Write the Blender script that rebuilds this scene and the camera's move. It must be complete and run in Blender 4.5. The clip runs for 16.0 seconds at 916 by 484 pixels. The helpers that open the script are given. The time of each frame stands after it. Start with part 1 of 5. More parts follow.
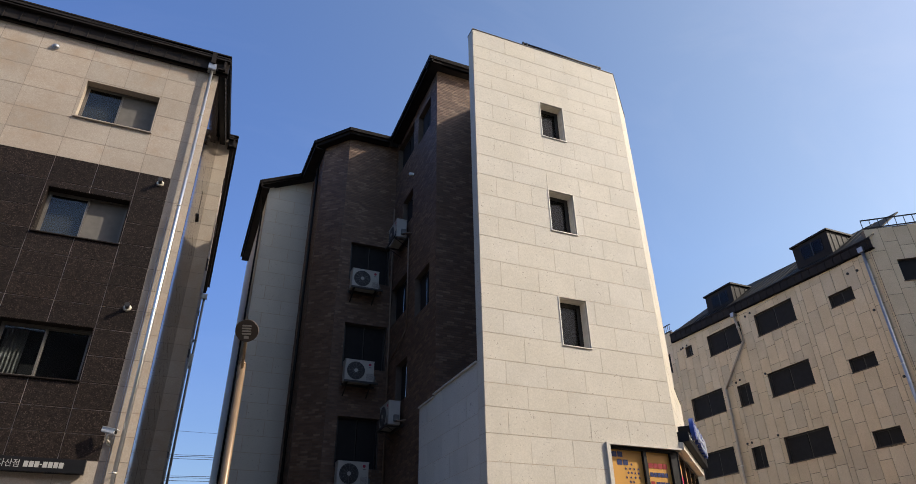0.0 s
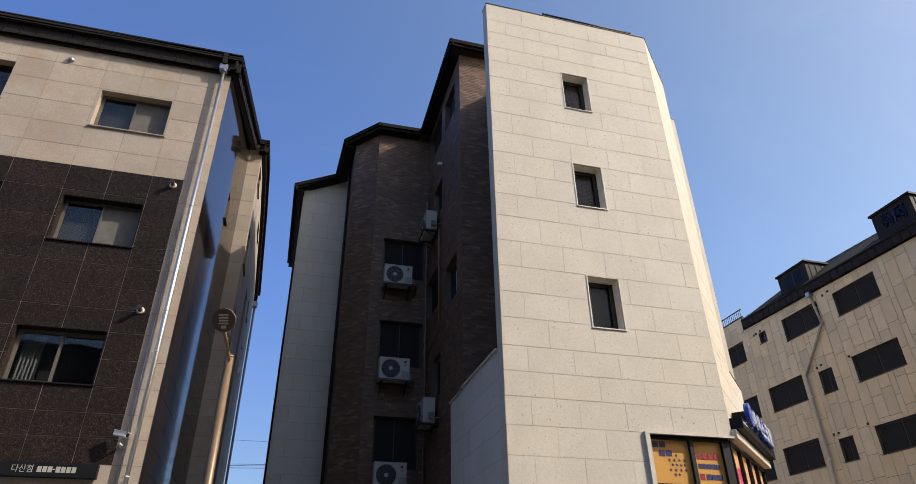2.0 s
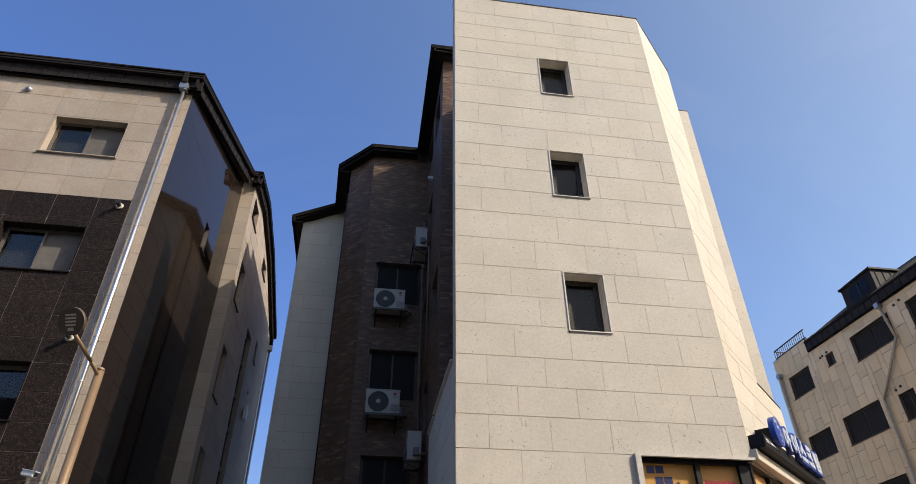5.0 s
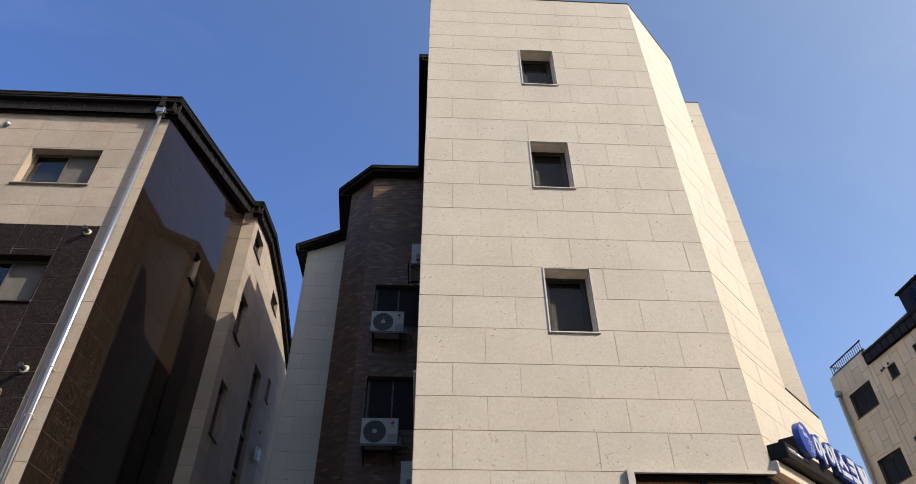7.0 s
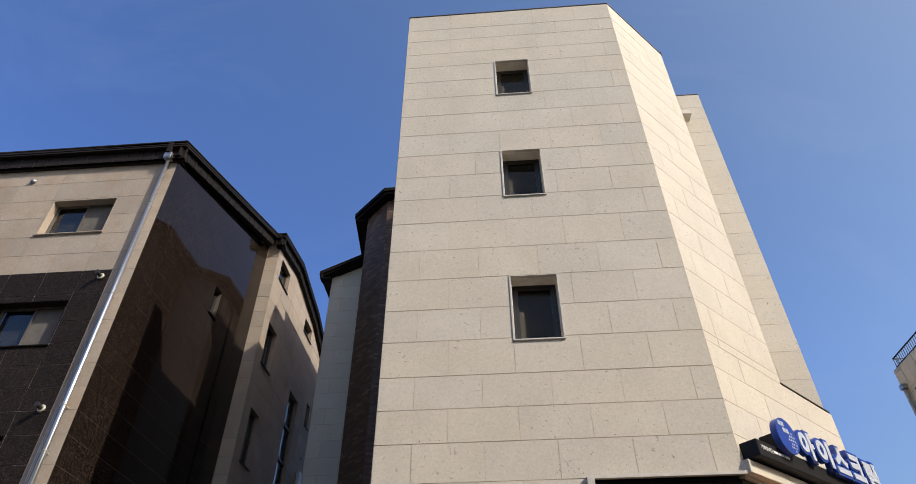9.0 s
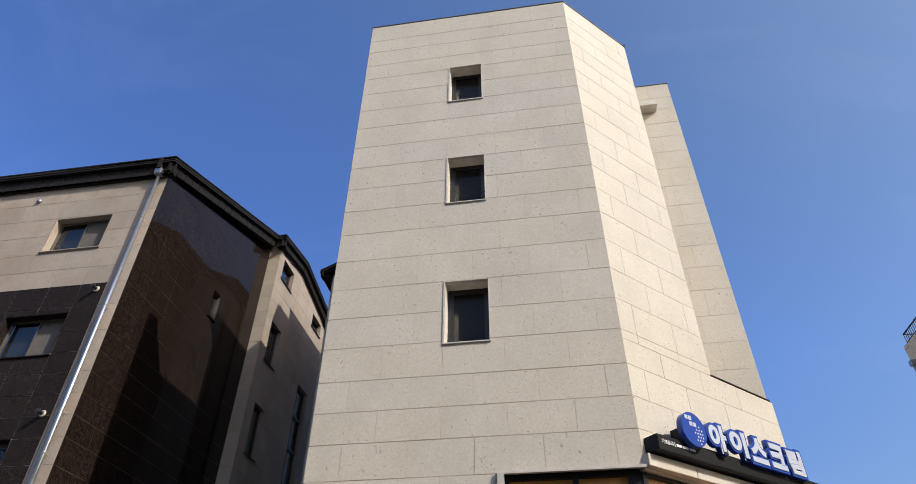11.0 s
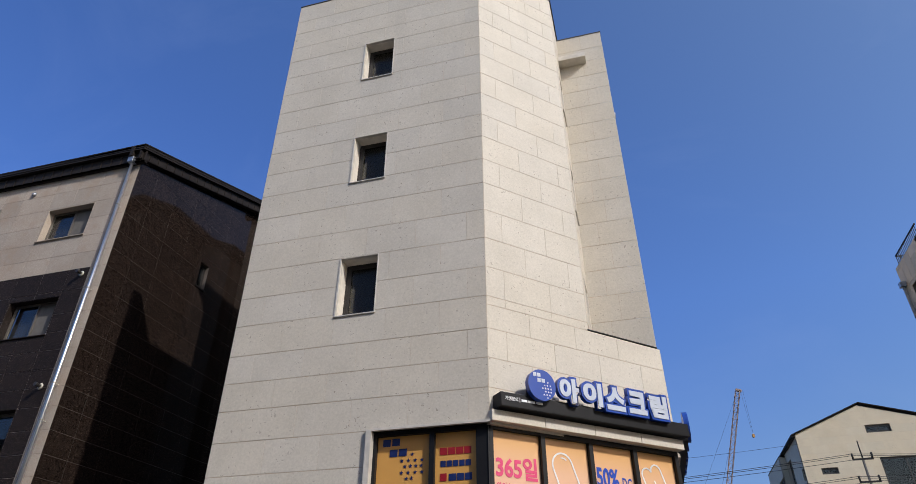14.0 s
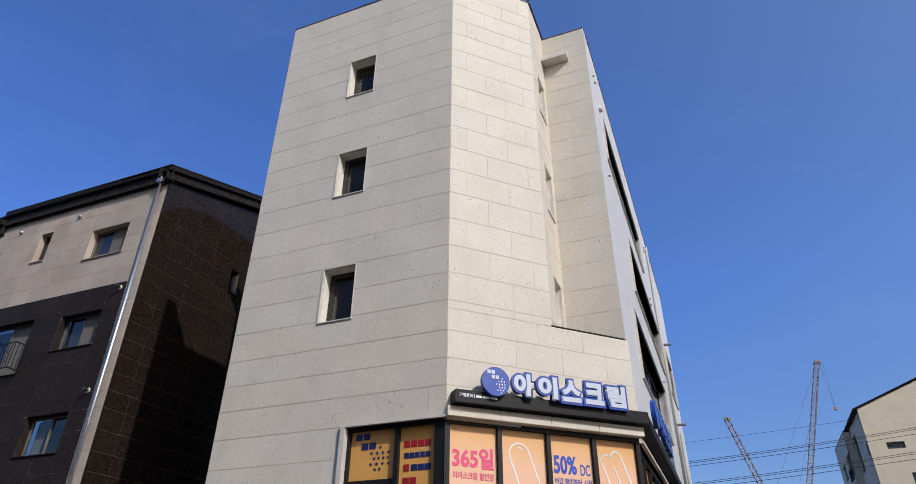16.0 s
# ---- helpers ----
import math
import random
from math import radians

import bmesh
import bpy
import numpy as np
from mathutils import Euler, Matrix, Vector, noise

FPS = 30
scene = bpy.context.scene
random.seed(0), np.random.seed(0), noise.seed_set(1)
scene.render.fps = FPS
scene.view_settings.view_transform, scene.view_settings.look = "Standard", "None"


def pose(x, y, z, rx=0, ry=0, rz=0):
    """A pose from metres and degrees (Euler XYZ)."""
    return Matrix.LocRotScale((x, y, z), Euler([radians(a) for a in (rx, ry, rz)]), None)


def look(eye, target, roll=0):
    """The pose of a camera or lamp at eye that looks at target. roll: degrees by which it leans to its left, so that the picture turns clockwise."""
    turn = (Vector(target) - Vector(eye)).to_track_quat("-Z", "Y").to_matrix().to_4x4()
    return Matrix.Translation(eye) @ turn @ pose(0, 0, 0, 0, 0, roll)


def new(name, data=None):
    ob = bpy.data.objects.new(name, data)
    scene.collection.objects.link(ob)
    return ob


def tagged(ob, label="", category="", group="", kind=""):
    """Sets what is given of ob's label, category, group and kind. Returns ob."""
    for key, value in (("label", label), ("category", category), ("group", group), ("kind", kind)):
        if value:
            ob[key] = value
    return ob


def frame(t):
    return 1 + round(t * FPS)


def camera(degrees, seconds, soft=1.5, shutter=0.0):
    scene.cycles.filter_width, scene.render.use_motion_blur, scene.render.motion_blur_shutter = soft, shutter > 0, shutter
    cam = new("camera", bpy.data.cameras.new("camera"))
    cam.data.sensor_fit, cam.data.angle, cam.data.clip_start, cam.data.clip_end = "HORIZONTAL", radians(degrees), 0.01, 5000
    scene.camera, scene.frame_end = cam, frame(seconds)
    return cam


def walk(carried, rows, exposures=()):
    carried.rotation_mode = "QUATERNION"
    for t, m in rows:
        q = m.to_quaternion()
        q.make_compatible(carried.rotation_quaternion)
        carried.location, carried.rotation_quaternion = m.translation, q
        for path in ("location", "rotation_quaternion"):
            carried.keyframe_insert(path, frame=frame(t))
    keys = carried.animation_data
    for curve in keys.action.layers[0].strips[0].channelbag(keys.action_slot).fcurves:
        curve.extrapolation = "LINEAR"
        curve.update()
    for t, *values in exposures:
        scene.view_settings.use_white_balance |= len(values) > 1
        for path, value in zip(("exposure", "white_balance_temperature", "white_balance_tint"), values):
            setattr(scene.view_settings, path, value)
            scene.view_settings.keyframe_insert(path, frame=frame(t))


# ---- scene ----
cam = camera(71.1, 16.0, soft=0.5)
PATH = [
    (0, (0.185, 0.204, 1.748), (0.869, 1.8, 2.741), -0.8),
    (0.5, (0.537, 0.324, 1.76), (1.172, 1.938, 2.755), -0.9),
    (1, (0.952, 0.379, 1.756), (1.536, 2.011, 2.754), -0.9),
    (1.5, (1.375, 0.539, 1.718), (1.89, 2.191, 2.721), -0.8),
    (2, (1.715, 0.746, 1.739), (2.182, 2.408, 2.749), -0.7),
    (2.5, (2.121, 0.959, 1.745), (2.554, 2.621, 2.769), -0.8),
    (3, (2.474, 1.24, 1.697), (2.879, 2.898, 2.741), -0.8),
    (3.5, (2.87, 1.525, 1.703), (3.25, 3.172, 2.772), -0.8),
    (4, (3.358, 1.756, 1.709), (3.699, 3.394, 2.804), -0.6),
    (6.5, (5.454, 3.226, 1.86), (5.572, 4.799, 3.088), -0.4),
    (7, (5.808, 3.502, 1.869), (5.896, 5.06, 3.121), -0.4),
    (7.5, (6.183, 3.67, 1.839), (6.234, 5.213, 3.11), -0.2),
    (8, (6.596, 3.718, 1.796), (6.592, 5.252, 3.079), -0.5),
    (8.5, (7.007, 3.634, 1.779), (6.948, 5.156, 3.075), -0.5),
    (11, (9.294, 2.981, 1.748), (9.044, 4.522, 2.997), 0.4),
    (11.5, (9.781, 2.874, 1.733), (9.534, 4.435, 2.959), 0.3),
    (12, (10.273, 2.864, 1.81), (10.023, 4.449, 3.005), 0.2),
    (12.5, (10.806, 2.747, 1.816), (10.534, 4.352, 2.977), 0.2),
    (13, (11.423, 2.677, 1.779), (11.093, 4.295, 2.907), 0.1),
    (13.5, (11.945, 2.575, 1.782), (11.547, 4.195, 2.885), -0.1),
    (14, (12.493, 2.465, 1.814), (12.042, 4.086, 2.895), 0.0),
    (14.5, (13.027, 2.382, 1.828), (12.527, 4.0, 2.892), 0.1),
    (15, (13.51, 2.279, 1.812), (12.969, 3.89, 2.867), 0.2),
    (15.5, (14.006, 2.155, 1.781), (13.415, 3.759, 2.82), 0.2),
    (16, (14.505, 2.135, 1.755), (13.859, 3.72, 2.789), 0.4),
]
walk(cam, [(t, look(eye, target, roll)) for t, eye, target, roll in PATH],
     [(0, 0.48, 6620, 10), (7, 0.48, 6580, 10), (8, 0.33, 6480, 10), (8.5, 0.31, 6450, 10), (11, 0.28, 6150, 10), (12, 0.16, 6000, 11), (12.5, 0.04, 5960, 12), (13, -0.10, 5930, 13), (13.5, -0.04, 5870, 13), (14, 0.0, 5820, 11), (16, 0.02, 5680, 11)])

# world, sun
SUN_AZ, SUN_EL = -30.0, 37.2          # azimuth from +x, elevation
world = bpy.data.worlds.new("sky")
scene.world = world
world.use_nodes = True
wt = world.node_tree
sky = wt.nodes.new("ShaderNodeTexSky")
sky.sky_type, sky.sun_disc = "NISHITA", False
sky.sun_elevation, sky.sun_rotation = radians(SUN_EL), radians(90 - SUN_AZ)
sky.air_density, sky.dust_density, sky.ozone_density = 1.0, 1.1, 3.2
sat = wt.nodes.new("ShaderNodeHueSaturation")
sat.inputs["Hue"].default_value, sat.inputs["Saturation"].default_value = 0.505, 1.08
wt.links.new(sky.outputs[0], sat.inputs["Color"])
# thin cirrus streaks
tco = wt.nodes.new("ShaderNodeTexCoord")
cmap = wt.nodes.new("ShaderNodeMapping")
cmap.inputs["Scale"].default_value = (1.2, 3.2, 3.0)
cmap.inputs["Rotation"].default_value = (0.2, 0.3, 0.6)
cno = wt.nodes.new("ShaderNodeTexNoise")
cno.inputs["Scale"].default_value, cno.inputs["Detail"].default_value, cno.inputs["Roughness"].default_value, cno.inputs["Distortion"].default_value = 1.7, 7.0, 0.62, 0.8
crm = wt.nodes.new("ShaderNodeValToRGB")
crm.color_ramp.elements[0].position, crm.color_ramp.elements[0].color = 0.50, (0, 0, 0, 1)
crm.color_ramp.elements[1].position, crm.color_ramp.elements[1].color = 0.82, (0.05, 0.05, 0.05, 1)
haze = wt.nodes.new("ShaderNodeMix")
haze.data_type, haze.blend_type = "RGBA", "MIX"
haze.inputs[7].default_value = (4.2, 4.5, 5.2, 1)
wt.links.new(tco.outputs["Generated"], cmap.inputs[0])
wt.links.new(cmap.outputs[0], cno.inputs["Vector"])
wt.links.new(cno.outputs[0], crm.inputs[0])
wt.links.new(crm.outputs[0], haze.inputs[0])
wt.links.new(sat.outputs[0], haze.inputs[6])
tint = wt.nodes.new("ShaderNodeMix")
tint.data_type, tint.blend_type = "RGBA", "MULTIPLY"
tint.inputs[0].default_value = 1.0
tint.inputs[7].default_value = (1.09, 1.0, 0.955, 1)
wt.links.new(haze.outputs[2], tint.inputs[6])
# deeper blue away from the sun, paler haze towards it
sun_dir = Vector((math.cos(radians(SUN_EL)) * math.cos(radians(SUN_AZ)), math.cos(radians(SUN_EL)) * math.sin(radians(SUN_AZ)), math.sin(radians(SUN_EL))))
dot = wt.nodes.new("ShaderNodeVectorMath")
dot.operation = "DOT_PRODUCT"
dot.inputs[1].default_value = sun_dir
wt.links.new(tco.outputs["Generated"], dot.inputs[0])
near = wt.nodes.new("ShaderNodeMapRange")
near.inputs["From Min"].default_value = -1.0
wt.links.new(dot.outputs["Value"], near.inputs["Value"])
grade = wt.nodes.new("ShaderNodeValToRGB")
for _ in range(3):
    grade.color_ramp.elements.new(0.5)
for e, (p, c) in zip(grade.color_ramp.elements, ((0.25, (0.57, 0.70, 0.95)), (0.41, (0.62, 0.745, 0.98)), (0.55, (0.75, 0.85, 1.0)), (0.81, (1.12, 1.05, 0.90)), (1.0, (1.25, 1.13, 0.92)))):
    e.position, e.color = p, (*c, 1)
wt.links.new(near.outputs[0], grade.inputs[0])
deep = wt.nodes.new("ShaderNodeMix")
deep.data_type, deep.blend_type = "RGBA", "MULTIPLY"
deep.inputs[0].default_value = 1.0
wt.links.new(tint.outputs[2], deep.inputs[6])
wt.links.new(grade.outputs[0], deep.inputs[7])
sepz = wt.nodes.new("ShaderNodeSeparateXYZ")
wt.links.new(tco.outputs["Generated"], sepz.inputs[0])
low_haze = wt.nodes.new("ShaderNodeValToRGB")
low_haze.color_ramp.elements.new(0.5)
for e, (p, c) in zip(low_haze.color_ramp.elements, ((0.0, (0.84, 0.72, 0.55)), (0.2, (0.93, 0.84, 0.73)), (0.44, (1, 1, 1)))):
    e.position, e.color = p, (*c, 1)
wt.links.new(sepz.outputs["Z"], low_haze.inputs[0])
air = wt.nodes.new("ShaderNodeMix")
air.data_type, air.blend_type = "RGBA", "MULTIPLY"
air.inputs[0].default_value = 1.0
wt.links.new(deep.outputs[2], air.inputs[6])
wt.links.new(low_haze.outputs[0], air.inputs[7])
wt.links.new(air.outputs[2], wt.nodes["Background"].inputs[0])
wt.nodes["Background"].inputs[1].default_value = 0.178
lamp = bpy.data.lights.new("sun", "SUN")
lamp.energy, lamp.angle, lamp.color = 3.36, radians(0.53), (1.0, 0.915, 0.79)
sun = new("sun", lamp)
sun.matrix_world = look(sun_dir * 60, (0, 0, 0))


# ---- materials ----
def nodes_of(name):
    m = bpy.data.materials.new(name)
    m.use_nodes = True
    nt = m.node_tree
    return m, nt, nt.nodes["Principled BSDF"]


def node(nt, kind, **inputs):
    n = nt.nodes.new(kind)
    for k, v in inputs.items():
        n.inputs[k.replace("_", " ")].default_value = v
    return n


def ramp(nt, src, stops):
    r = nt.nodes.new("ShaderNodeValToRGB")
    while len(r.color_ramp.elements) < len(stops):
        r.color_ramp.elements.new(0.5)
    for e, (p, c) in zip(r.color_ramp.elements, stops):
        e.position, e.color = p, (*c, 1) if len(c) == 3 else c
    nt.links.new(src, r.inputs[0])
    return r.outputs[0]


def mixc(nt, fac, a, b, mode="MIX"):
    m = nt.nodes.new("ShaderNodeMix")
    m.data_type, m.blend_type = "RGBA", mode
    for sock, v in ((m.inputs[0], fac), (m.inputs[6], a), (m.inputs[7], b)):
        if isinstance(v, (int, float)):
            sock.default_value = v
        elif isinstance(v, tuple):
            sock.default_value = (*v, 1)
        else:
            nt.links.new(v, sock)
    return m.outputs[2]


def world_pos(nt):
    return nt.nodes.new("ShaderNodeNewGeometry").outputs["Position"]


def noise_of(nt, scale, detail=4, rough=0.55, stretch=(1, 1, 1)):
    mp = nt.nodes.new("ShaderNodeMapping")
    mp.inputs["Scale"].default_value = stretch
    nt.links.new(world_pos(nt), mp.inputs[0])
    n = node(nt, "ShaderNodeTexNoise", Scale=scale, Detail=detail, Roughness=rough)
    nt.links.new(mp.outputs[0], n.inputs["Vector"])
    return n.outputs[0]


def bump(nt, b, height, strength=0.2, dist=0.01):
    n = node(nt, "ShaderNodeBump", Strength=strength, Distance=dist)
    nt.links.new(height, n.inputs["Height"])
    nt.links.new(n.outputs[0], b.inputs["Normal"])


def plain(name, colour, rough=0.5, metal=0.0, vary=0.12, scale=6.0, spec=0.5, grain=0.05):
    m, nt, b = nodes_of(name)
    n = noise_of(nt, scale)
    c = ramp(nt, n, [(0.3, tuple(x * (1 - vary) for x in colour)), (0.7, tuple(min(1, x * (1 + vary)) for x in colour))])
    nt.links.new(c, b.inputs["Base Color"])
    b.inputs["Roughness"].default_value, b.inputs["Metallic"].default_value = rough, metal
    b.inputs["Specular IOR Level"].default_value = spec
    if grain:
        bump(nt, b, noise_of(nt, 90, 2), grain, 0.004)
    return m


def limestone(name, lo, hi, tint, fleck=(0.16, 0.13, 0.10), fleck_amount=1.0, rough=0.62, vary=0.09):
    """Cream stone panels with small shell-shaped flecks and a tone of its own for each panel."""
    m, nt, b = nodes_of(name)
    big = noise_of(nt, 1.3, 3)
    fine = noise_of(nt, 30, 4, 0.7)
    c = ramp(nt, big, [(0.3, lo), (0.72, hi)])
    c = mixc(nt, 0.42, c, ramp(nt, fine, [(0.3, tuple(x * 0.72 for x in lo)), (0.7, hi)]))
    rnd = nt.nodes.new("ShaderNodeObjectInfo").outputs["Random"]
    c = mixc(nt, 1.0, c, ramp(nt, rnd, [(0.0, (1 - vary,) * 3), (0.5, tint), (1.0, (1.0, 1.0, 1.0))]), "MULTIPLY")
    # shell marks: stretched cells thinned by a mask
    mp = nt.nodes.new("ShaderNodeMapping")
    mp.inputs["Scale"].default_value = (1, 1, 2.4)
    warp = node(nt, "ShaderNodeTexNoise", Scale=7.0, Detail=2.0)
    nt.links.new(world_pos(nt), warp.inputs["Vector"])
    add = nt.nodes.new("ShaderNodeVectorMath")
    add.operation = "ADD"
    sc = nt.nodes.new("ShaderNodeVectorMath")
    sc.operation = "SCALE"
    sc.inputs["Scale"].default_value = 0.35
    nt.links.new(warp.outputs["Color"], sc.inputs[0])
    nt.links.new(world_pos(nt), add.inputs[0])
    nt.links.new(sc.outputs[0], add.inputs[1])
    nt.links.new(add.outputs[0], mp.inputs[0])
    v = node(nt, "ShaderNodeTexVoronoi", Scale=8.5)
    nt.links.new(mp.outputs[0], v.inputs["Vector"])
    arc = ramp(nt, v.outputs["Distance"], [(0.10, (0.35, 0.35, 0.35)), (0.15, (1, 1, 1)), (0.21, (0, 0, 0))])
    half = ramp(nt, noise_of(nt, 14, 2, 0.5), [(0.47, (0, 0, 0)), (0.53, (1, 1, 1))])
    spot = mixc(nt, 1.0, arc, half, "MULTIPLY")
    mask = ramp(nt, noise_of(nt, 2.6, 3, 0.6), [(0.40, (0, 0, 0)), (0.56, (0.9 * fleck_amount,) * 3)])
    fac = mixc(nt, 1.0, spot, mask, "MULTIPLY")
    c = mixc(nt, fac, c, fleck)
    stain = ramp(nt, noise_of(nt, 1.1, 4, 0.6, (1.6, 1.6, 0.35)), [(0.55, (0, 0, 0)), (0.85, (0.22, 0.22, 0.22))])
    c = mixc(nt, stain, c, tuple(x * 0.62 for x in lo))
    nt.links.new(c, b.inputs["Base Color"])
    b.inputs["Roughness"].default_value = rough
    b.inputs["Specular IOR Level"].default_value = 0.3
    h = mixc(nt, 0.5, fine, spot)
    bump(nt, b, h, 0.24, 0.006)
    return m


def granite(name, base, specks, rough, scale=70.0, vary=0.25, coat=0.0, stain=None):
    m, nt, b = nodes_of(name)
    g = noise_of(nt, scale, 3, 0.75)
    g2 = noise_of(nt, scale * 0.35, 4, 0.7)
    if base[0] < 0.1:
        vo = node(nt, "ShaderNodeTexVoronoi", Scale=scale * 0.85)
        nt.links.new(world_pos(nt), vo.inputs["Vector"])
        few = ramp(nt, vo.outputs["Color"], [(0.52, (0, 0, 0)), (0.82, (0.75, 0.75, 0.75))])
        few = mixc(nt, 1.0, few, ramp(nt, noise_of(nt, 5.5, 4, 0.7, (1, 1, 0.6)), [(0.36, (0.35, 0.35, 0.35)), (0.64, (1, 1, 1))]), "MULTIPLY")
        dot = ramp(nt, vo.outputs["Distance"], [(0.22, (1, 1, 1)), (0.50, (0, 0, 0))])
        c = ramp(nt, g, [(0.48, base), (0.70, tuple((x + 2 * y) / 3 for x, y in zip(specks, base)))])
        c = mixc(nt, mixc(nt, 1.0, few, dot, "MULTIPLY"), c, tuple(min(1, x * 1.15) for x in specks))
    else:
        c = ramp(nt, g, [(0.46, base), (0.55, tuple((x + y) / 2 for x, y in zip(base, specks))), (0.64, specks)])
    c = mixc(nt, 0.12 if base[0] < 0.1 else 0.25, c, ramp(nt, g2, [(0.4, tuple(x * 0.7 for x in base)), (0.66, specks)]))
    rnd = nt.nodes.new("ShaderNodeObjectInfo").outputs["Random"]
    c = mixc(nt, 1.0, c, ramp(nt, rnd, [(0.0, (1 - vary, 1 - vary, 1 - vary)), (1.0, (1.0, 0.97, 0.95))]), "MULTIPLY")
    blot = ramp(nt, noise_of(nt, 0.9, 4, 0.62), [(0.35, (0.86, 0.82, 0.78)), (0.7, (1, 1, 1))])
    c = mixc(nt, 0.8, c, blot, "MULTIPLY")
    if stain:
        f = ramp(nt, noise_of(nt, 1.05, 5, 0.68), [(0.52, (0, 0, 0)), (0.72, (0.72, 0.72, 0.72))])
        c = mixc(nt, f, c, stain)
    nt.links.new(c, b.inputs["Base Color"])
    b.inputs["Roughness"].default_value = rough
    b.inputs["Coat Weight"].default_value = coat
    b.inputs["Coat Roughness"].default_value = 0.03
    if rough > 0.25:
        b.inputs["Specular IOR Level"].default_value = 0.09
        bump(nt, b, g, 0.12, 0.004)
    return m


def brick_mat(name):
    """Fired dark-brown clay, each brick with a tone of its own."""
    m, nt, b = nodes_of(name)
    isl = nt.nodes.new("ShaderNodeNewGeometry").outputs["Random Per Island"]
    one = nt.nodes.new("ShaderNodeObjectInfo").outputs["Random"]
    add = nt.nodes.new("ShaderNodeMath")
    add.operation = "ADD"
    nt.links.new(isl, add.inputs[0])
    nt.links.new(one, add.inputs[1])
    fr = nt.nodes.new("ShaderNodeMath")
    fr.operation = "FRACT"
    nt.links.new(add.outputs[0], fr.inputs[0])
    c = ramp(nt, fr.outputs[0], [(0.0, (0.095, 0.056, 0.038)), (0.5, (0.140, 0.084, 0.056)), (0.85, (0.185, 0.115, 0.076)), (1.0, (0.26, 0.175, 0.12))])
    big = ramp(nt, noise_of(nt, 0.8, 4, 0.6), [(0.3, (0.80, 0.78, 0.77)), (0.7, (1.1, 1.08, 1.05))])
    c = mixc(nt, 1.0, c, big, "MULTIPLY")
    fine = noise_of(nt, 40, 4, 0.7)
    c = mixc(nt, 0.25, c, ramp(nt, fine, [(0.3, (0.06, 0.036, 0.025)), (0.7, (0.23, 0.15, 0.105))]))
    nt.links.new(c, b.inputs["Base Color"])
    b.inputs["Roughness"].default_value = 0.55
    b.inputs["Specular IOR Level"].default_value = 0.35
    bump(nt, b, fine, 0.35, 0.006)
    return m


def glass_mat(name, colour, rough=0.015):
    m, nt, b = nodes_of(name)
    b.inputs["Base Color"].default_value = (*colour, 1)
    b.inputs["Transmission Weight"].default_value = 1.0
    b.inputs["Roughness"].default_value = rough
    b.inputs["IOR"].default_value = 1.5
    # slight waviness of float glass
    bump(nt, b, noise_of(nt, 1.7, 1), 0.05, 0.02)
    return m


def poster(name):
    """Printed film that fades from orange at its top to peach."""
    m, nt, b = nodes_of(name)
    sep = nt.nodes.new("ShaderNodeSeparateXYZ")
    nt.links.new(world_pos(nt), sep.inputs[0])
    mr = nt.nodes.new("ShaderNodeMapRange")
    mr.inputs["From Min"].default_value, mr.inputs["From Max"].default_value = 3.5, 4.6
    nt.links.new(sep.outputs["Z"], mr.inputs["Value"])
    c = ramp(nt, mr.outputs[0], [(0.0, (0.74, 0.46, 0.33)), (0.55, (0.74, 0.455, 0.28)), (1.0, (0.69, 0.39, 0.14))])
    nt.links.new(c, b.inputs["Base Color"])
    b.inputs["Roughness"].default_value = 0.35
    b.inputs["Specular IOR Level"].default_value = 0.3
    return m


CREAM = limestone("cream limestone", (0.57, 0.525, 0.44), (0.67, 0.62, 0.53), (1.0, 0.985, 0.955), vary=0.04)
REVEAL = plain("cut limestone edge", (0.70, 0.645, 0.55), 0.65)
JOINT = plain("tan joint filler", (0.50, 0.41, 0.31), 0.9)
WHITE_STONE = limestone("pale grey stone", (0.60, 0.57, 0.505), (0.69, 0.655, 0.585), (1, 0.99, 0.97), vary=0.09)
BEIGE = granite("honed beige granite", (0.445, 0.388, 0.322), (0.565, 0.502, 0.425), 0.55, 80.0, 0.15, stain=(0.36, 0.265, 0.185))
BEIGE_JOINT = plain("beige joint", (0.26, 0.21, 0.17), 0.9)
DARK_GRANITE = granite("flamed dark brown granite", (0.0135, 0.0108, 0.0096), (0.125, 0.094, 0.080), 0.55, 42.0, 0.2)
POLISHED = granite("polished dark brown granite", (0.008, 0.006, 0.0052), (0.115, 0.080, 0.062), 0.05, 42.0, 0.16)
POLISHED.node_tree.nodes["Principled BSDF"].inputs["Specular IOR Level"].default_value = 0.17
POLISHED_JOINT = plain("grey joint line", (0.10, 0.082, 0.068), 0.8)
DARK_JOINT = plain("pale mortar line", (0.42, 0.36, 0.31), 0.9)
TRAVERTINE = limestone("sand limestone", (0.64, 0.515, 0.34), (0.80, 0.665, 0.465), (1.0, 0.95, 0.88), (0.25, 0.19, 0.13), 0.5, vary=0.16)
SAND_JOINT = plain("brown joint", (0.13, 0.10, 0.075), 0.9)
HOUSE_STONE = limestone("beige house stone", (0.55, 0.485, 0.36), (0.64, 0.57, 0.43), (1, 0.97, 0.93), vary=0.05)
BROWN_RENDER = plain("brown render", (0.11, 0.085, 0.07), 0.85, 0, 0.2, 1.0)
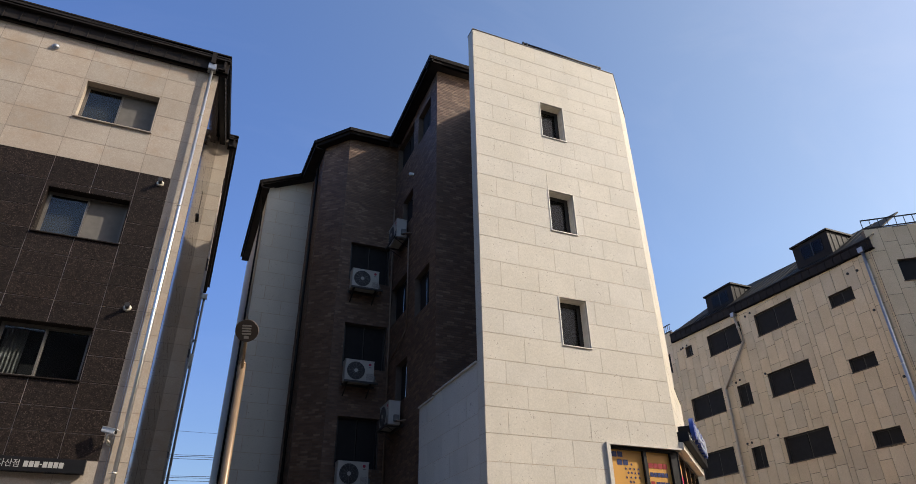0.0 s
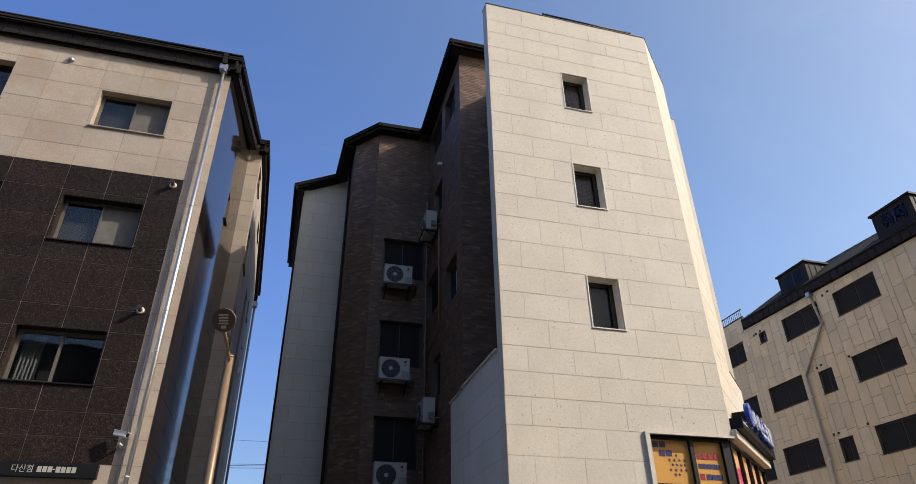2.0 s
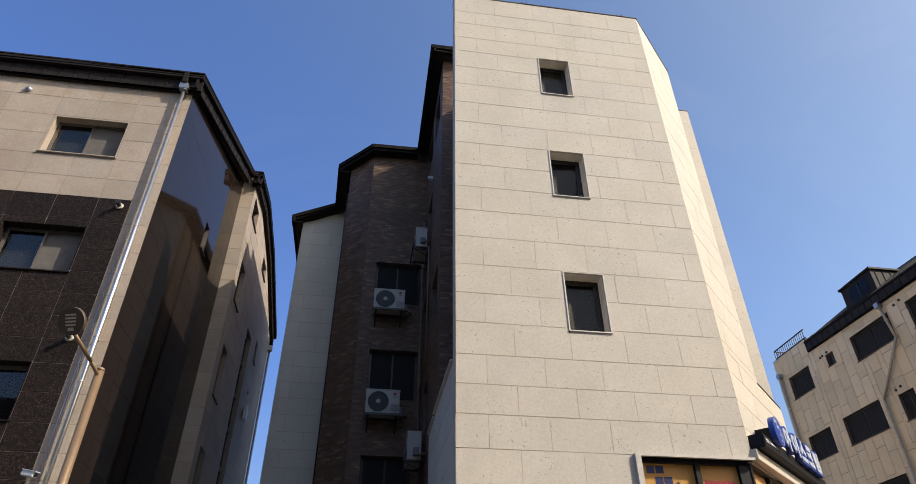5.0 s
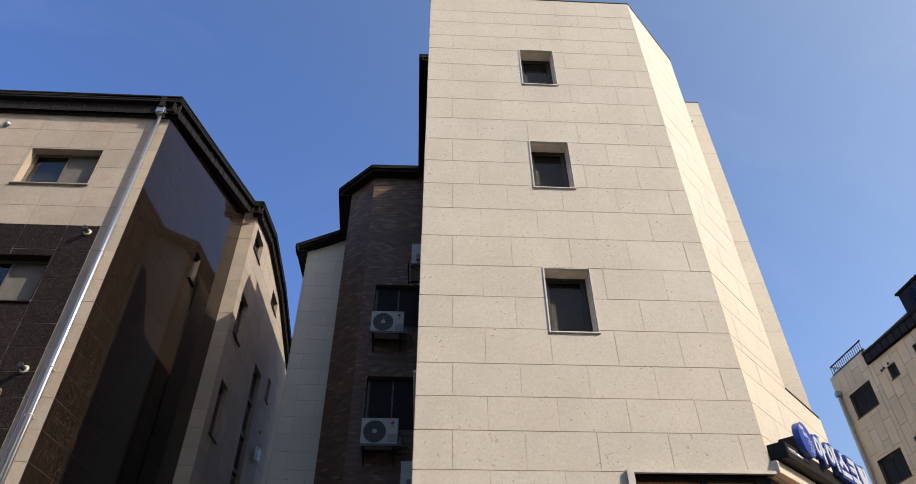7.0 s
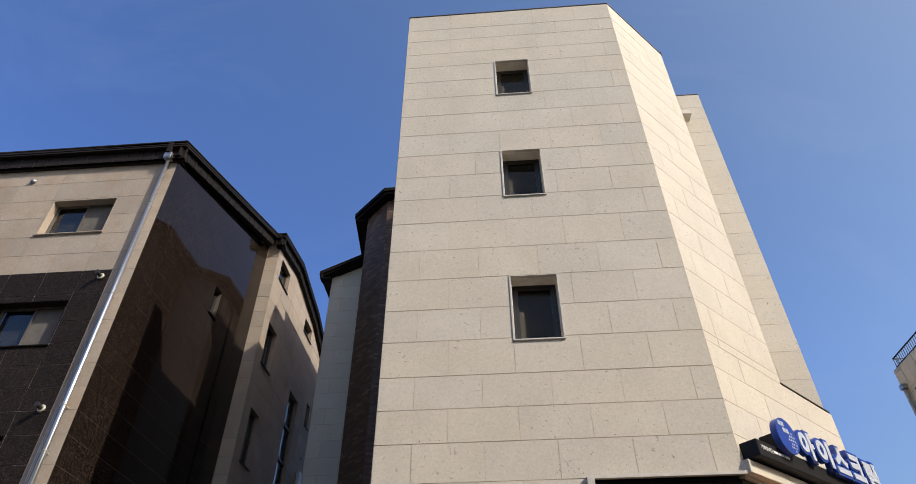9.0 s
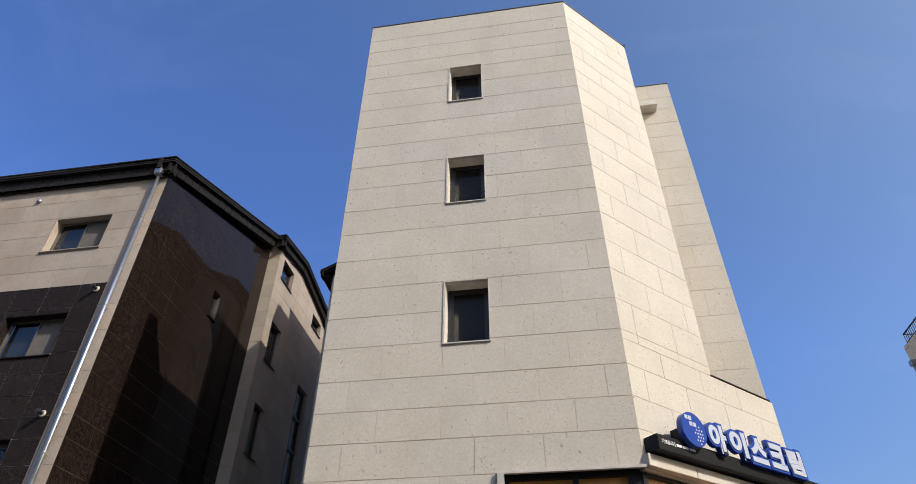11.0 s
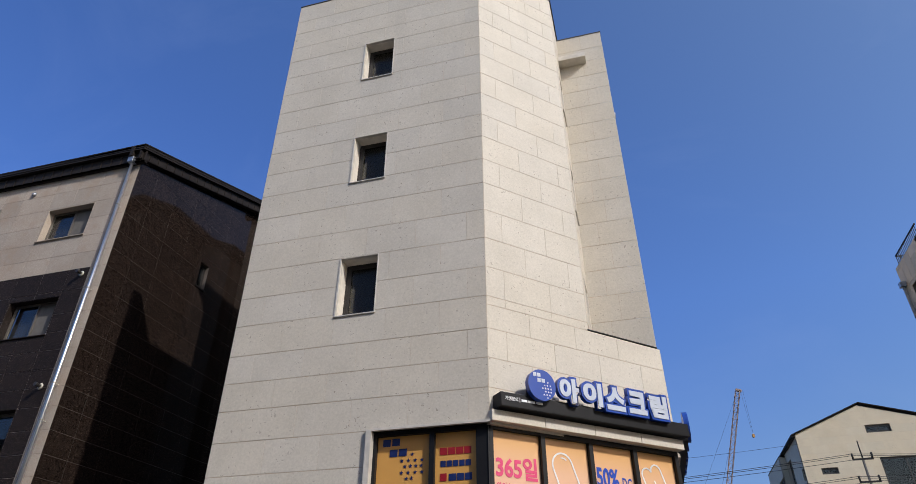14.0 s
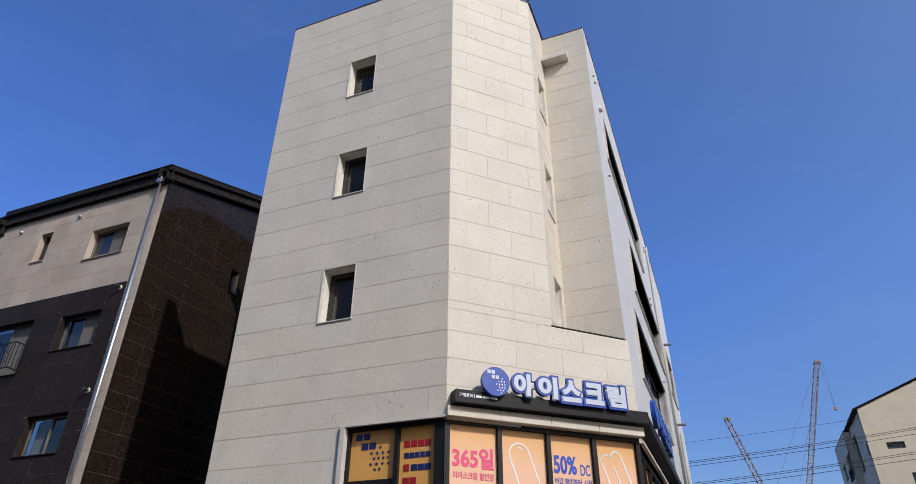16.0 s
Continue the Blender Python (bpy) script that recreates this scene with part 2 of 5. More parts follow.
BRICK = brick_mat("dark brown brick")
MORTAR = plain("grey-brown mortar", (0.115, 0.09, 0.07), 0.9, 0, 0.15, 4.0)
ROOF = plain("black-brown coated metal", (0.024, 0.020, 0.018), 0.5, 0.0, 0.2, 3.0, 0.09)
ROOF_TOP = plain("dark standing seam metal", (0.018, 0.017, 0.016), 0.6, 0.0, 0.2, 2.0, 0.07)
FRAME = plain("dark bronze aluminium", (0.035, 0.031, 0.028), 0.35, 0.2)
FRAME_LIGHT = plain("beige aluminium", (0.16, 0.142, 0.12), 0.4, 0.3)
COPING = plain("weathered metal coping", (0.16, 0.155, 0.15), 0.45, 0.4)
TRIM = plain("pale painted metal", (0.60, 0.56, 0.49), 0.4, 0.1)
GLASS = glass_mat("window glass", (0.62, 0.68, 0.70))
STAIR_GLASS = glass_mat("dark film-coated glass", (0.20, 0.19, 0.17), 0.05)
STAIR_GLASS.node_tree.nodes["Principled BSDF"].inputs["IOR"].default_value = 1.28
TINT_GLASS = glass_mat("tinted glass", (0.30, 0.33, 0.35))
# sheets behind the glass; the shade of unlit rooms is put into this colour
ROOM_SHADE = plain("near-black room shade", (0.030, 0.029, 0.028), 0.9)
BLIND = plain("grey blind", (0.085, 0.08, 0.072), 0.85)
SCREEN = plain("insect screen", (0.15, 0.138, 0.122), 0.75, spec=0.2)
# solid cover for panes; their lack of sky reflection is painted near-black
DARK_COVER = plain("near-black pane cover", (0.018, 0.017, 0.017), 0.75, spec=0.2)
CURTAIN = plain("white curtain", (0.30, 0.285, 0.26), 0.9, 0, 0.15)
STEEL = plain("polished steel pipe", (0.80, 0.79, 0.77), 0.33, 1.0, 0.05)
GALV = plain("galvanised sheet", (0.36, 0.37, 0.39), 0.42, 0.8)
TAN_PIPE = plain("tan painted downpipe", (0.42, 0.35, 0.26), 0.45, 0.1)
COPPER = plain("tan lagged pipe", (0.20, 0.135, 0.09), 0.6)
BLACK = plain("black painted steel", (0.011, 0.011, 0.012), 0.5, spec=0.25)
AC_WHITE = plain("off-white enamel", (0.40, 0.39, 0.36), 0.45, 0, 0.06)
AC_DARK = plain("dark plastic grille", (0.022, 0.022, 0.023), 0.5)
AC_GREY = plain("grey plastic", (0.15, 0.15, 0.15), 0.5)
RED = plain("dark red badge", (0.30, 0.02, 0.05), 0.4)
POLE = plain("brown painted steel", (0.25, 0.17, 0.10), 0.4, 0.2, 0.1)
LAMP_HEAD = plain("dark brown casting", (0.085, 0.058, 0.038), 0.5)
LENS = plain("pale led cover", (0.50, 0.42, 0.32), 0.3)
VENT = plain("cream vent metal", (0.62, 0.58, 0.48), 0.35, 0.2)
WHITE_PLASTIC = plain("white plastic", (0.72, 0.72, 0.70), 0.35)
SIGN_BLACK = plain("black sign box", (0.010, 0.010, 0.011), 0.5, spec=0.2)
BLUE = plain("deep blue acrylic", (0.016, 0.060, 0.33), 0.3, 0, 0.06)
LETTER = plain("pale grey acrylic", (0.50, 0.54, 0.61), 0.35, 0, 0.04)
LETTER_WHITE = plain("white lettering", (0.80, 0.80, 0.80), 0.5, 0, 0.02)
ORANGE = plain("orange poster film", (0.62, 0.33, 0.085), 0.30, 0, 0.05, 1.5)
PEACH = poster("peach poster film")
NAVY = plain("navy print", (0.010, 0.022, 0.11), 0.4)
MAROON = plain("maroon print", (0.30, 0.012, 0.02), 0.4)
PINK = plain("pink print", (0.66, 0.045, 0.16), 0.4)
PRINT_BLUE = plain("blue print", (0.012, 0.06, 0.42), 0.4)
CRANE_PAINT = plain("grey-brown crane paint", (0.27, 0.20, 0.17), 0.6)
CRANE_YELLOW = plain("yellow crane paint", (0.42, 0.24, 0.08), 0.5)
CABLE = plain("cable sheath", (0.02, 0.02, 0.022), 0.6)
CONCRETE = plain("dark weathered pole", (0.09, 0.085, 0.08), 0.8)
ASPHALT = plain("worn asphalt", (0.085, 0.079, 0.071), 0.85, 0, 0.25, 3.0)
METAL_PANEL = plain("white coated metal panel", (0.60, 0.585, 0.555), 0.45, 0.0, 0.04, 2.0, 0.35)


# ---- building helpers ----
WM = {}


def thing(name, label, category, at=(0, 0, 0), group="", kind=""):
    ob = new(name)
    ob.empty_display_size = 0.3
    WM[ob] = Matrix.Translation(at)
    ob.matrix_basis = WM[ob]
    return tagged(ob, label, category, group, kind)


def mesh_of(bm, name):
    me = bpy.data.meshes.new(name)
    bm.normal_update()
    bm.to_mesh(me)
    bm.free()
    return me


def part(name, bm, material, parent=None, label="", m=None):
    """One mesh object, placed by the world matrix m, under a thing or a part."""
    me = bm if isinstance(bm, bpy.types.Mesh) else mesh_of(bm, name)
    if not me.materials:
        me.materials.append(material)
    ob = new(name, me)
    WM[ob] = m.copy() if m is not None else Matrix()
    if parent is not None:
        ob.parent = parent
        ob.matrix_basis = WM[parent].inverted() @ WM[ob]
    else:
        ob.matrix_basis = WM[ob]
    if label:
        ob["label"] = label
    return ob


def box(bm, x0, x1, y0, y1, z0, z1, bevel=0.0):
    vs = [bm.verts.new((x, y, z)) for x in (x0, x1) for y in (y0, y1) for z in (z0, z1)]
    fs = [bm.faces.new([vs[i] for i in q]) for q in ((0, 1, 3, 2), (4, 6, 7, 5), (0, 4, 5, 1), (2, 3, 7, 6), (0, 2, 6, 4), (1, 5, 7, 3))]
    if bevel:
        es = {e for f in fs for e in f.edges}
        bmesh.ops.bevel(bm, geom=list(es), offset=bevel, segments=2, affect="EDGES", clamp_overlap=True)
    return bm


def rbox(x0, x1, y0, y1, z0, z1, bevel=0.0):
    return box(bmesh.new(), x0, x1, y0, y1, z0, z1, bevel)


def prism(bm, poly, y0, y1, back=True):
    """Extrudes a polygon of (s, z), anticlockwise seen from outside, from depth y0 to y1."""
    a = [bm.verts.new((s, y0, z)) for s, z in poly]
    b = [bm.verts.new((s, y1, z)) for s, z in poly]
    n = len(poly)
    bm.faces.new(a)
    if back:
        bm.faces.new(b[::-1])
    for i in range(n):
        j = (i + 1) % n
        bm.faces.new((a[j], a[i], b[i], b[j]))
    return bm


def slab(bm, pts, drop):
    """A plate with the outline pts (3D), thickened by the vector drop."""
    a = [bm.verts.new(p) for p in pts]
    b = [bm.verts.new(Vector(p) + Vector(drop)) for p in pts]
    bm.faces.new(a)
    bm.faces.new(b[::-1])
    n = len(pts)
    for i in range(n):
        j = (i + 1) % n
        bm.faces.new((a[j], a[i], b[i], b[j]))
    bmesh.ops.recalc_face_normals(bm, faces=bm.faces)
    return bm


def rod(bm, p, q, r, n=10, r2=None):
    p, q = Vector(p), Vector(q)
    d = (q - p).normalized()
    u = d.orthogonal().normalized()
    w = d.cross(u)
    r2 = r if r2 is None else r2
    a = [bm.verts.new(p + (u * math.cos(k) + w * math.sin(k)) * r) for k in (2 * math.pi * i / n for i in range(n))]
    b = [bm.verts.new(q + (u * math.cos(k) + w * math.sin(k)) * r2) for k in (2 * math.pi * i / n for i in range(n))]
    for i in range(n):
        j = (i + 1) % n
        f = bm.faces.new((a[i], a[j], b[j], b[i]))
        f.smooth = n > 6
    bm.faces.new(a[::-1])
    bm.faces.new(b)
    return bm


def strand(pts, r, n=6):
    """A thin cable as one unbroken skin."""
    bm = bmesh.new()
    rings = []
    for i, p in enumerate(pts):
        d = (pts[min(i + 1, len(pts) - 1)] - pts[max(i - 1, 0)]).normalized()
        u = d.cross(Vector((0, 0, 1))).normalized()
        w = u.cross(d)
        rings.append([bm.verts.new(p + (u * math.cos(2 * math.pi * k / n) + w * math.sin(2 * math.pi * k / n)) * r) for k in range(n)])
    for a, b in zip(rings, rings[1:]):
        for k in range(n):
            bm.faces.new((a[k], a[(k + 1) % n], b[(k + 1) % n], b[k])).smooth = True
    return bm


def tube(pts, r, n=10):
    bm = bmesh.new()
    for p, q in zip(pts, pts[1:]):
        rod(bm, p, q, r, n)
    for p in pts[1:-1]:
        bmesh.ops.create_uvsphere(bm, u_segments=n, v_segments=6, radius=r * 1.02, matrix=Matrix.Translation(p))
    return bm


def wall_frame(x, y, degrees):
    """Local x runs to the right along a wall seen from outside, local y goes into it."""
    return pose(x, y, 0, 0, 0, degrees)


def clip(poly, line):
    """Keeps the part of poly where a*s + b*z <= c."""
    a, b, c = line
    out = []
    for i, p in enumerate(poly):
        q = poly[(i + 1) % len(poly)]
        fp, fq = a * p[0] + b * p[1] - c, a * q[0] + b * q[1] - c
        if fp <= 0:
            out.append(p)
        if (fp < 0 < fq) or (fq < 0 < fp):
            k = fp / (fp - fq)
            out.append((p[0] + k * (q[0] - p[0]), p[1] + k * (q[1] - p[1])))
    return out


def cut_rect(rect, hole):
    s0, s1, z0, z1 = rect
    a, b, c, d = hole
    if a >= s1 or b <= s0 or c >= z1 or d <= z0:
        return [rect]
    out = []
    if a > s0:
        out.append((s0, a, z0, z1))
    if b < s1:
        out.append((b, s1, z0, z1))
    m0, m1 = max(a, s0), min(b, s1)
    if c > z0:
        out.append((m0, m1, z0, c))
    if d < z1:
        out.append((m0, m1, d, z1))
    return out


def area(poly):
    return abs(sum(p[0] * q[1] - q[0] * p[1] for p, q in zip(poly, poly[1:] + poly[:1]))) / 2


def cells(s0, s1, z0, z1, holes):
    rects = [(s0, s1, z0, z1)]
    for h in holes:
        rects = [r for rect in rects for r in cut_rect(rect, h)]
    return rects


def wall(name, parent, m, ext, holes, material, depth=0.3, clips=(), label="", uv=False):
    """A wall with real openings; its joints show between the panels laid on it."""
    bm = bmesh.new()
    rs = cells(*ext, holes)
    xs = sorted({v for r in rs for v in r[:2]})
    zs = sorted({v for r in rs for v in r[2:]})
    for s0, s1, z0, z1 in [(a, b, c, d) for a, b in zip(xs, xs[1:]) for c, d in zip(zs, zs[1:])
                           if any(r[0] <= a + 1e-6 and r[1] >= b - 1e-6 and r[2] <= c + 1e-6 and r[3] >= d - 1e-6 for r in rs)]:
        poly = [(s0, z0), (s1, z0), (s1, z1), (s0, z1)]
        for c in clips:
            poly = clip(poly, c)
        if len(poly) > 2:
            prism(bm, poly, 0, depth)
    bmesh.ops.remove_doubles(bm, verts=bm.verts, dist=0.0005)
    if uv:
        lay = bm.loops.layers.uv.new("UVMap")
        bm.normal_update()
        for f in bm.faces:
            for l in f.loops:
                co = l.vert.co
                l[lay].uv = (co.x + co.y, co.z) if abs(f.normal.z) < 0.7 else (co.x, co.y)
    return part(name, bm, material, parent, label, m)


PANELS = {}
LATER = []      # panels are laid last


def panels(parent, m, rects, holes, material, name="stone_panel", gap=0.012, proud=0.004, clips=()):
    LATER.append((parent, m, rects, holes, material, name, gap, proud, clips))


def groups(polys):
    """Sorts cut pieces into those that hang together."""
    out = []
    for p in polys:
        c = set(p)
        touch = [g for g in out if sum(any(abs(a[0] - q[0]) + abs(a[1] - q[1]) < 0.003 for a in c) for poly in g for q in poly) >= 2]
        merged = [p] + [q for g in touch for q in g]
        out = [g for g in out if g not in touch] + [merged]
    return out


def lay_panels():
    for parent, m, rects, holes, material, name, gap, proud, clips in LATER:
        for rect in rects:
            g = gap / 2
            s0, s1, z0, z1 = rect
            if s1 - s0 < 0.03 or z1 - z0 < 0.03:
                continue
            v = g * 0.55 if material is CREAM else g
            rs = [(s0 + v, s1 - v, z0 + g, z1 - g)]
            for h in holes:
                rs = [r for q in rs for r in cut_rect(q, h)]
            if len(rs) > 1:
                xs = sorted({v for r in rs for v in r[:2]})
                zs = sorted({v for r in rs for v in r[2:]})
                rs = [(a, b, c, d) for a, b in zip(xs, xs[1:]) for c, d in zip(zs, zs[1:])
                      if any(r[0] <= a + 1e-6 and r[1] >= b - 1e-6 and r[2] <= c + 1e-6 and r[3] >= d - 1e-6 for r in rs)]
            rel = []
            for a, b, c, d in rs:
                poly = [(a, c), (b, c), (b, d), (a, d)]
                for k in clips:
                    poly = clip(poly, k)
                if len(poly) > 2 and area(poly) > 0.0006:
                    rel.append(tuple((round(s - s0, 3), round(z - z0, 3)) for s, z in poly))
            for rel in groups(rel):
                key = (name, material.name, proud, tuple(rel))
                if key not in PANELS:
                    bm = bmesh.new()
                    for poly in rel:
                        prism(bm, poly, -proud, 0.004)
                    if len(rel) > 1:
                        bmesh.ops.remove_doubles(bm, verts=bm.verts, dist=0.0015)
                    me = mesh_of(bm, name)
                    me.materials.append(material)
                    PANELS[key] = me
                lean = random.uniform(-0.0012, 0.0012)
                part(name, PANELS[key], material, parent, "", m @ Matrix.Translation((s0, lean, z0)) @ pose(0, 0, 0, random.uniform(-0.03, 0.03), 0, random.uniform(-0.04, 0.04)))


COURSE, BRICK_LEN = 0.066, 0.21
BRICK_WALLS = []


def brick_wall(parent, m, ext, holes, clips=(), depth=0.3, label="dark brown brick wall in running bond", single=None):
    w = wall("brick_wall", parent, m, ext, holes, MORTAR, depth, clips, label)
    BRICK_WALLS.append((w, m, ext, holes, clips, single))
    return w


def lay_bricks():
    """Bricks of a nearby stretch are pieces of their own, the rest of each wall is joined."""
    rnd = random.Random(11)
    shared = {}
    for w, m, (e0, e1, f0, f1), holes, clips, single in BRICK_WALLS:
        vs, fs = [], []
        f0 = max(f0, 2.4)
        for r in range(int((f1 - f0) / COURSE)):
            z = f0 + r * COURSE
            s = e0 - (r % 2) * BRICK_LEN / 2 - rnd.uniform(0, 0.02)
            while s < e1:
                rect = (max(s + 0.005, e0), min(s + BRICK_LEN - 0.005, e1), z + 0.005, z + COURSE - 0.005)
                s += BRICK_LEN
                if rect[1] - rect[0] < 0.02:
                    continue
                rs = [rect]
                for h in holes:
                    rs = [q for k in rs for q in cut_rect(k, h)]
                for a, b, c, d in rs:
                    poly = [(a, c), (b, c), (b, d), (a, d)]
                    for k in clips:
                        poly = clip(poly, k)
                    if len(poly) < 3 or area(poly) < 0.0004:
                        continue
                    y = -0.006 - rnd.random() * 0.0015
                    if single and len(poly) == 4 and single[0] <= a and b <= single[1] and single[2] <= c and d <= single[3]:
                        key = (round(b - a, 2), round(d - c, 2))
                        if key not in shared:
                            shared[key] = mesh_of(prism(bmesh.new(), [(0, 0), (b - a, 0), (b - a, d - c), (0, d - c)], 0, 0.014), "brick")
                        part("brick", shared[key], BRICK, w, "", m @ Matrix.Translation((a, y, c)))
                        continue
                    n, i0 = len(poly), len(vs)
                    vs += [(p, y, q) for p, q in poly] + [(p, 0.003, q) for p, q in poly]
                    fs.append(tuple(range(i0, i0 + n)))
                    fs += [(i0 + (j + 1) % n, i0 + j, i0 + n + j, i0 + n + (j + 1) % n) for j in range(n)]
        me = bpy.data.meshes.new("bricks")
        me.from_pydata(vs, [], fs)
        ob = part("bricks", me, BRICK, w, "", m)
        ob["kind"] = "stuff"


def bond(s0, s1, rows, starts, length):
    """Rows of panels; starts: the first joint of odd and even rows."""
    out = []
    for i, (za, zb) in enumerate(zip(rows, rows[1:])):
        s = starts[i % len(starts)]
        while s - length > s0 + 0.12:
            s -= length
        cuts = [s0]
        while s < s1 - 0.12:
            if s > s0 + 0.12:
                cuts.append(s)
            s += length
        cuts.append(s1)
        lo, hi = min(za, zb), max(za, zb)
        out += [(a, b, lo, hi) for a, b in zip(cuts, cuts[1:])]
    return out


def window(parent, m, rect, inset=0.22, sashes=2, material=None, glass=None, bar=0.045, behind="room", screen=False, sill=None, name="window", dark_cover=False):
    """A framed window set into its opening: sashes, panes, a near-black sheet for the unlit room, and a sill."""
    s0, s1, z0, z1 = rect
    material, glass = material or FRAME, glass or GLASS
    bm = bmesh.new()
    y0, y1 = inset, inset + 0.09
    box(bm, s0, s0 + bar, y0, y1, z0, z1)
    box(bm, s1 - bar, s1, y0, y1, z0, z1)
    box(bm, s0 + bar, s1 - bar, y0, y1, z1 - bar, z1)
    box(bm, s0 + bar, s1 - bar, y0, y1, z0, z0 + bar)
    w = part(name, bm, material, parent, "", m)
    step = (s1 - s0 - 2 * bar) / sashes
    for i in range(sashes):
        a, b = s0 + bar + i * step, s0 + bar + (i + 1) * step
        if i:
            a -= bar * 0.5
        d = inset + 0.012 + 0.036 * (i % 2)
        sb = bar * 0.8
        sm = bmesh.new()
        box(sm, a, a + sb, d, d + 0.03, z0 + bar, z1 - bar)
        box(sm, b - sb, b, d, d + 0.03, z0 + bar, z1 - bar)
        box(sm, a + sb, b - sb, d, d + 0.03, z1 - bar - sb, z1 - bar)
        box(sm, a + sb, b - sb, d, d + 0.03, z0 + bar, z0 + bar + sb)
        part("sash", sm, material, w, "", m)
        p = part("pane", rbox(a + sb, b - sb, d + 0.012, d + 0.018, z0 + bar + sb, z1 - bar - sb), glass, w, "", m)
        p.visible_shadow = False
        # opaque sheet added before each pane to keep the sky's reflection out
        if dark_cover:
            part("insect_screen", rbox(a + sb, b - sb, inset - 0.006, inset - 0.003, z0 + bar, z1 - bar), DARK_COVER, w, "near-black cover added against sky reflection", m)
        if screen and i == sashes - 1:
            part("insect_screen", rbox(a + sb, b - sb, d + 0.004, d + 0.006, z0 + bar + sb, z1 - bar - sb), SCREEN, w, "grey insect screen", m)
    # no room is modelled: a near-black sheet paints its shade
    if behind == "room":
        part("interior", rbox(s0, s1, inset + 0.28, inset + 0.30, z0, z1), ROOM_SHADE, w, "", m)
    elif behind == "blind":
        part("blind", rbox(s0 + 0.02, s1 - 0.02, inset + 0.13, inset + 0.14, z0, z1), BLIND, w, "", m)
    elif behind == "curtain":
        part("interior", rbox(s0, s1, inset + 0.28, inset + 0.30, z0, z1), ROOM_SHADE, w, "", m)
        cm = bmesh.new()
        n, wd = 26, (s1 - s0) * 0.24
        top = [cm.verts.new((s0 + 0.1 + wd * i / n, inset + 0.17 + 0.02 * math.sin(i * 1.4), z1 - 0.08)) for i in range(n + 1)]
        bot = [cm.verts.new((s0 + 0.08 + wd * (0.75 + 0.3 * math.sin(2.0)) * i / n, inset + 0.17 + 0.03 * math.sin(i * 1.4 + 0.4), z0 + 0.1)) for i in range(n + 1)]
        for i in range(n):
            cm.faces.new((bot[i], bot[i + 1], top[i + 1], top[i])).smooth = True
        part("curtain", cm, CURTAIN, w, "white gathered curtain", m)
    if sill:
        part("sill", rbox(s0 - 0.03, s1 + 0.03, -0.055, inset, z0 - 0.028, z0, 0.004), sill, w, "", m)
    return w


def eave(parent, pts, inward, height, overhang, seams=0.0, name="fascia", lip=0.12, soffit=True, back=0.06):
    """A metal-clad eave along the outer top edge pts; inward: a horizontal vector for each stretch."""
    for (p, q), n in zip(zip(pts, pts[1:]), inward):
        p, q, n = Vector(p), Vector(q), Vector(n).normalized()
        bm = bmesh.new()
        dn = Vector((0, 0, -height))
        up = lambda k: Vector((0, 0, k))
        slab(bm, [p + n * back, q + n * back, q + n * back + dn, p + n * back + dn], n * 0.05)
        fas = part(name, bm, ROOF, parent)
        bm = slab(bmesh.new(), [p, q, q - up(lip), p - up(lip)], n * (back - 0.002))
        for k, h in ((0.0, 0.03), (lip * 0.55, 0.02), (lip - 0.015, 0.025)):
            slab(bm, [p - n * 0.014 - up(k - 0.006), q - n * 0.014 - up(k - 0.006), q - n * 0.014 - up(k + h), p - n * 0.014 - up(k + h)], n * 0.03)
        part("gutter", bm, ROOF, parent)
        if soffit:
            bm = slab(bmesh.new(), [p + dn + n * back, q + dn + n * back, q + dn + n * overhang, p + dn + n * overhang], (0, 0, 0.04))
            part("soffit", bm, ROOF, parent)
        if seams:
            k, run = 0, (q - p).length
            d = (q - p) / run
            while k * seams < run:
                c = p + d * (k * seams + 0.02)
                c = c + n * back
                a, b = c - Vector((0, 0, lip + 0.015)), c + dn
                part("seam", slab(bmesh.new(), [a - n * 0.022, a - n * 0.022 + d * 0.016, b - n * 0.022 + d * 0.016, b - n * 0.022], n * 0.03), ROOF, fas)
                k += 1


def text_mesh(body, w, h, depth=0.004, bold=0.0, name="lettering"):
    cu = bpy.data.curves.new(name, "FONT")
    cu.body, cu.size, cu.extrude, cu.offset, cu.resolution_u = body, 1.0, 0.02, bold, 4
    ob = bpy.data.objects.new(name, cu)
    scene.collection.objects.link(ob)
    bpy.context.view_layer.update()
    me = bpy.data.meshes.new_from_object(ob)
    bpy.data.objects.remove(ob)
    if len(me.vertices) == 0:
        return None
    co = np.empty(len(me.vertices) * 3)
    me.vertices.foreach_get("co", co)
    co = co.reshape(-1, 3)
    lo, hi = co.min(0), co.max(0)
    span = np.maximum(hi - lo, 1e-6)
    out = np.empty_like(co)
    out[:, 0] = (co[:, 0] - lo[0]) / span[0] * w
    out[:, 2] = (co[:, 1] - lo[1]) / span[1] * h
    out[:, 1] = -(co[:, 2] - lo[2]) / span[2] * depth
    me.vertices.foreach_set("co", out.ravel())
    me.update()
    return me


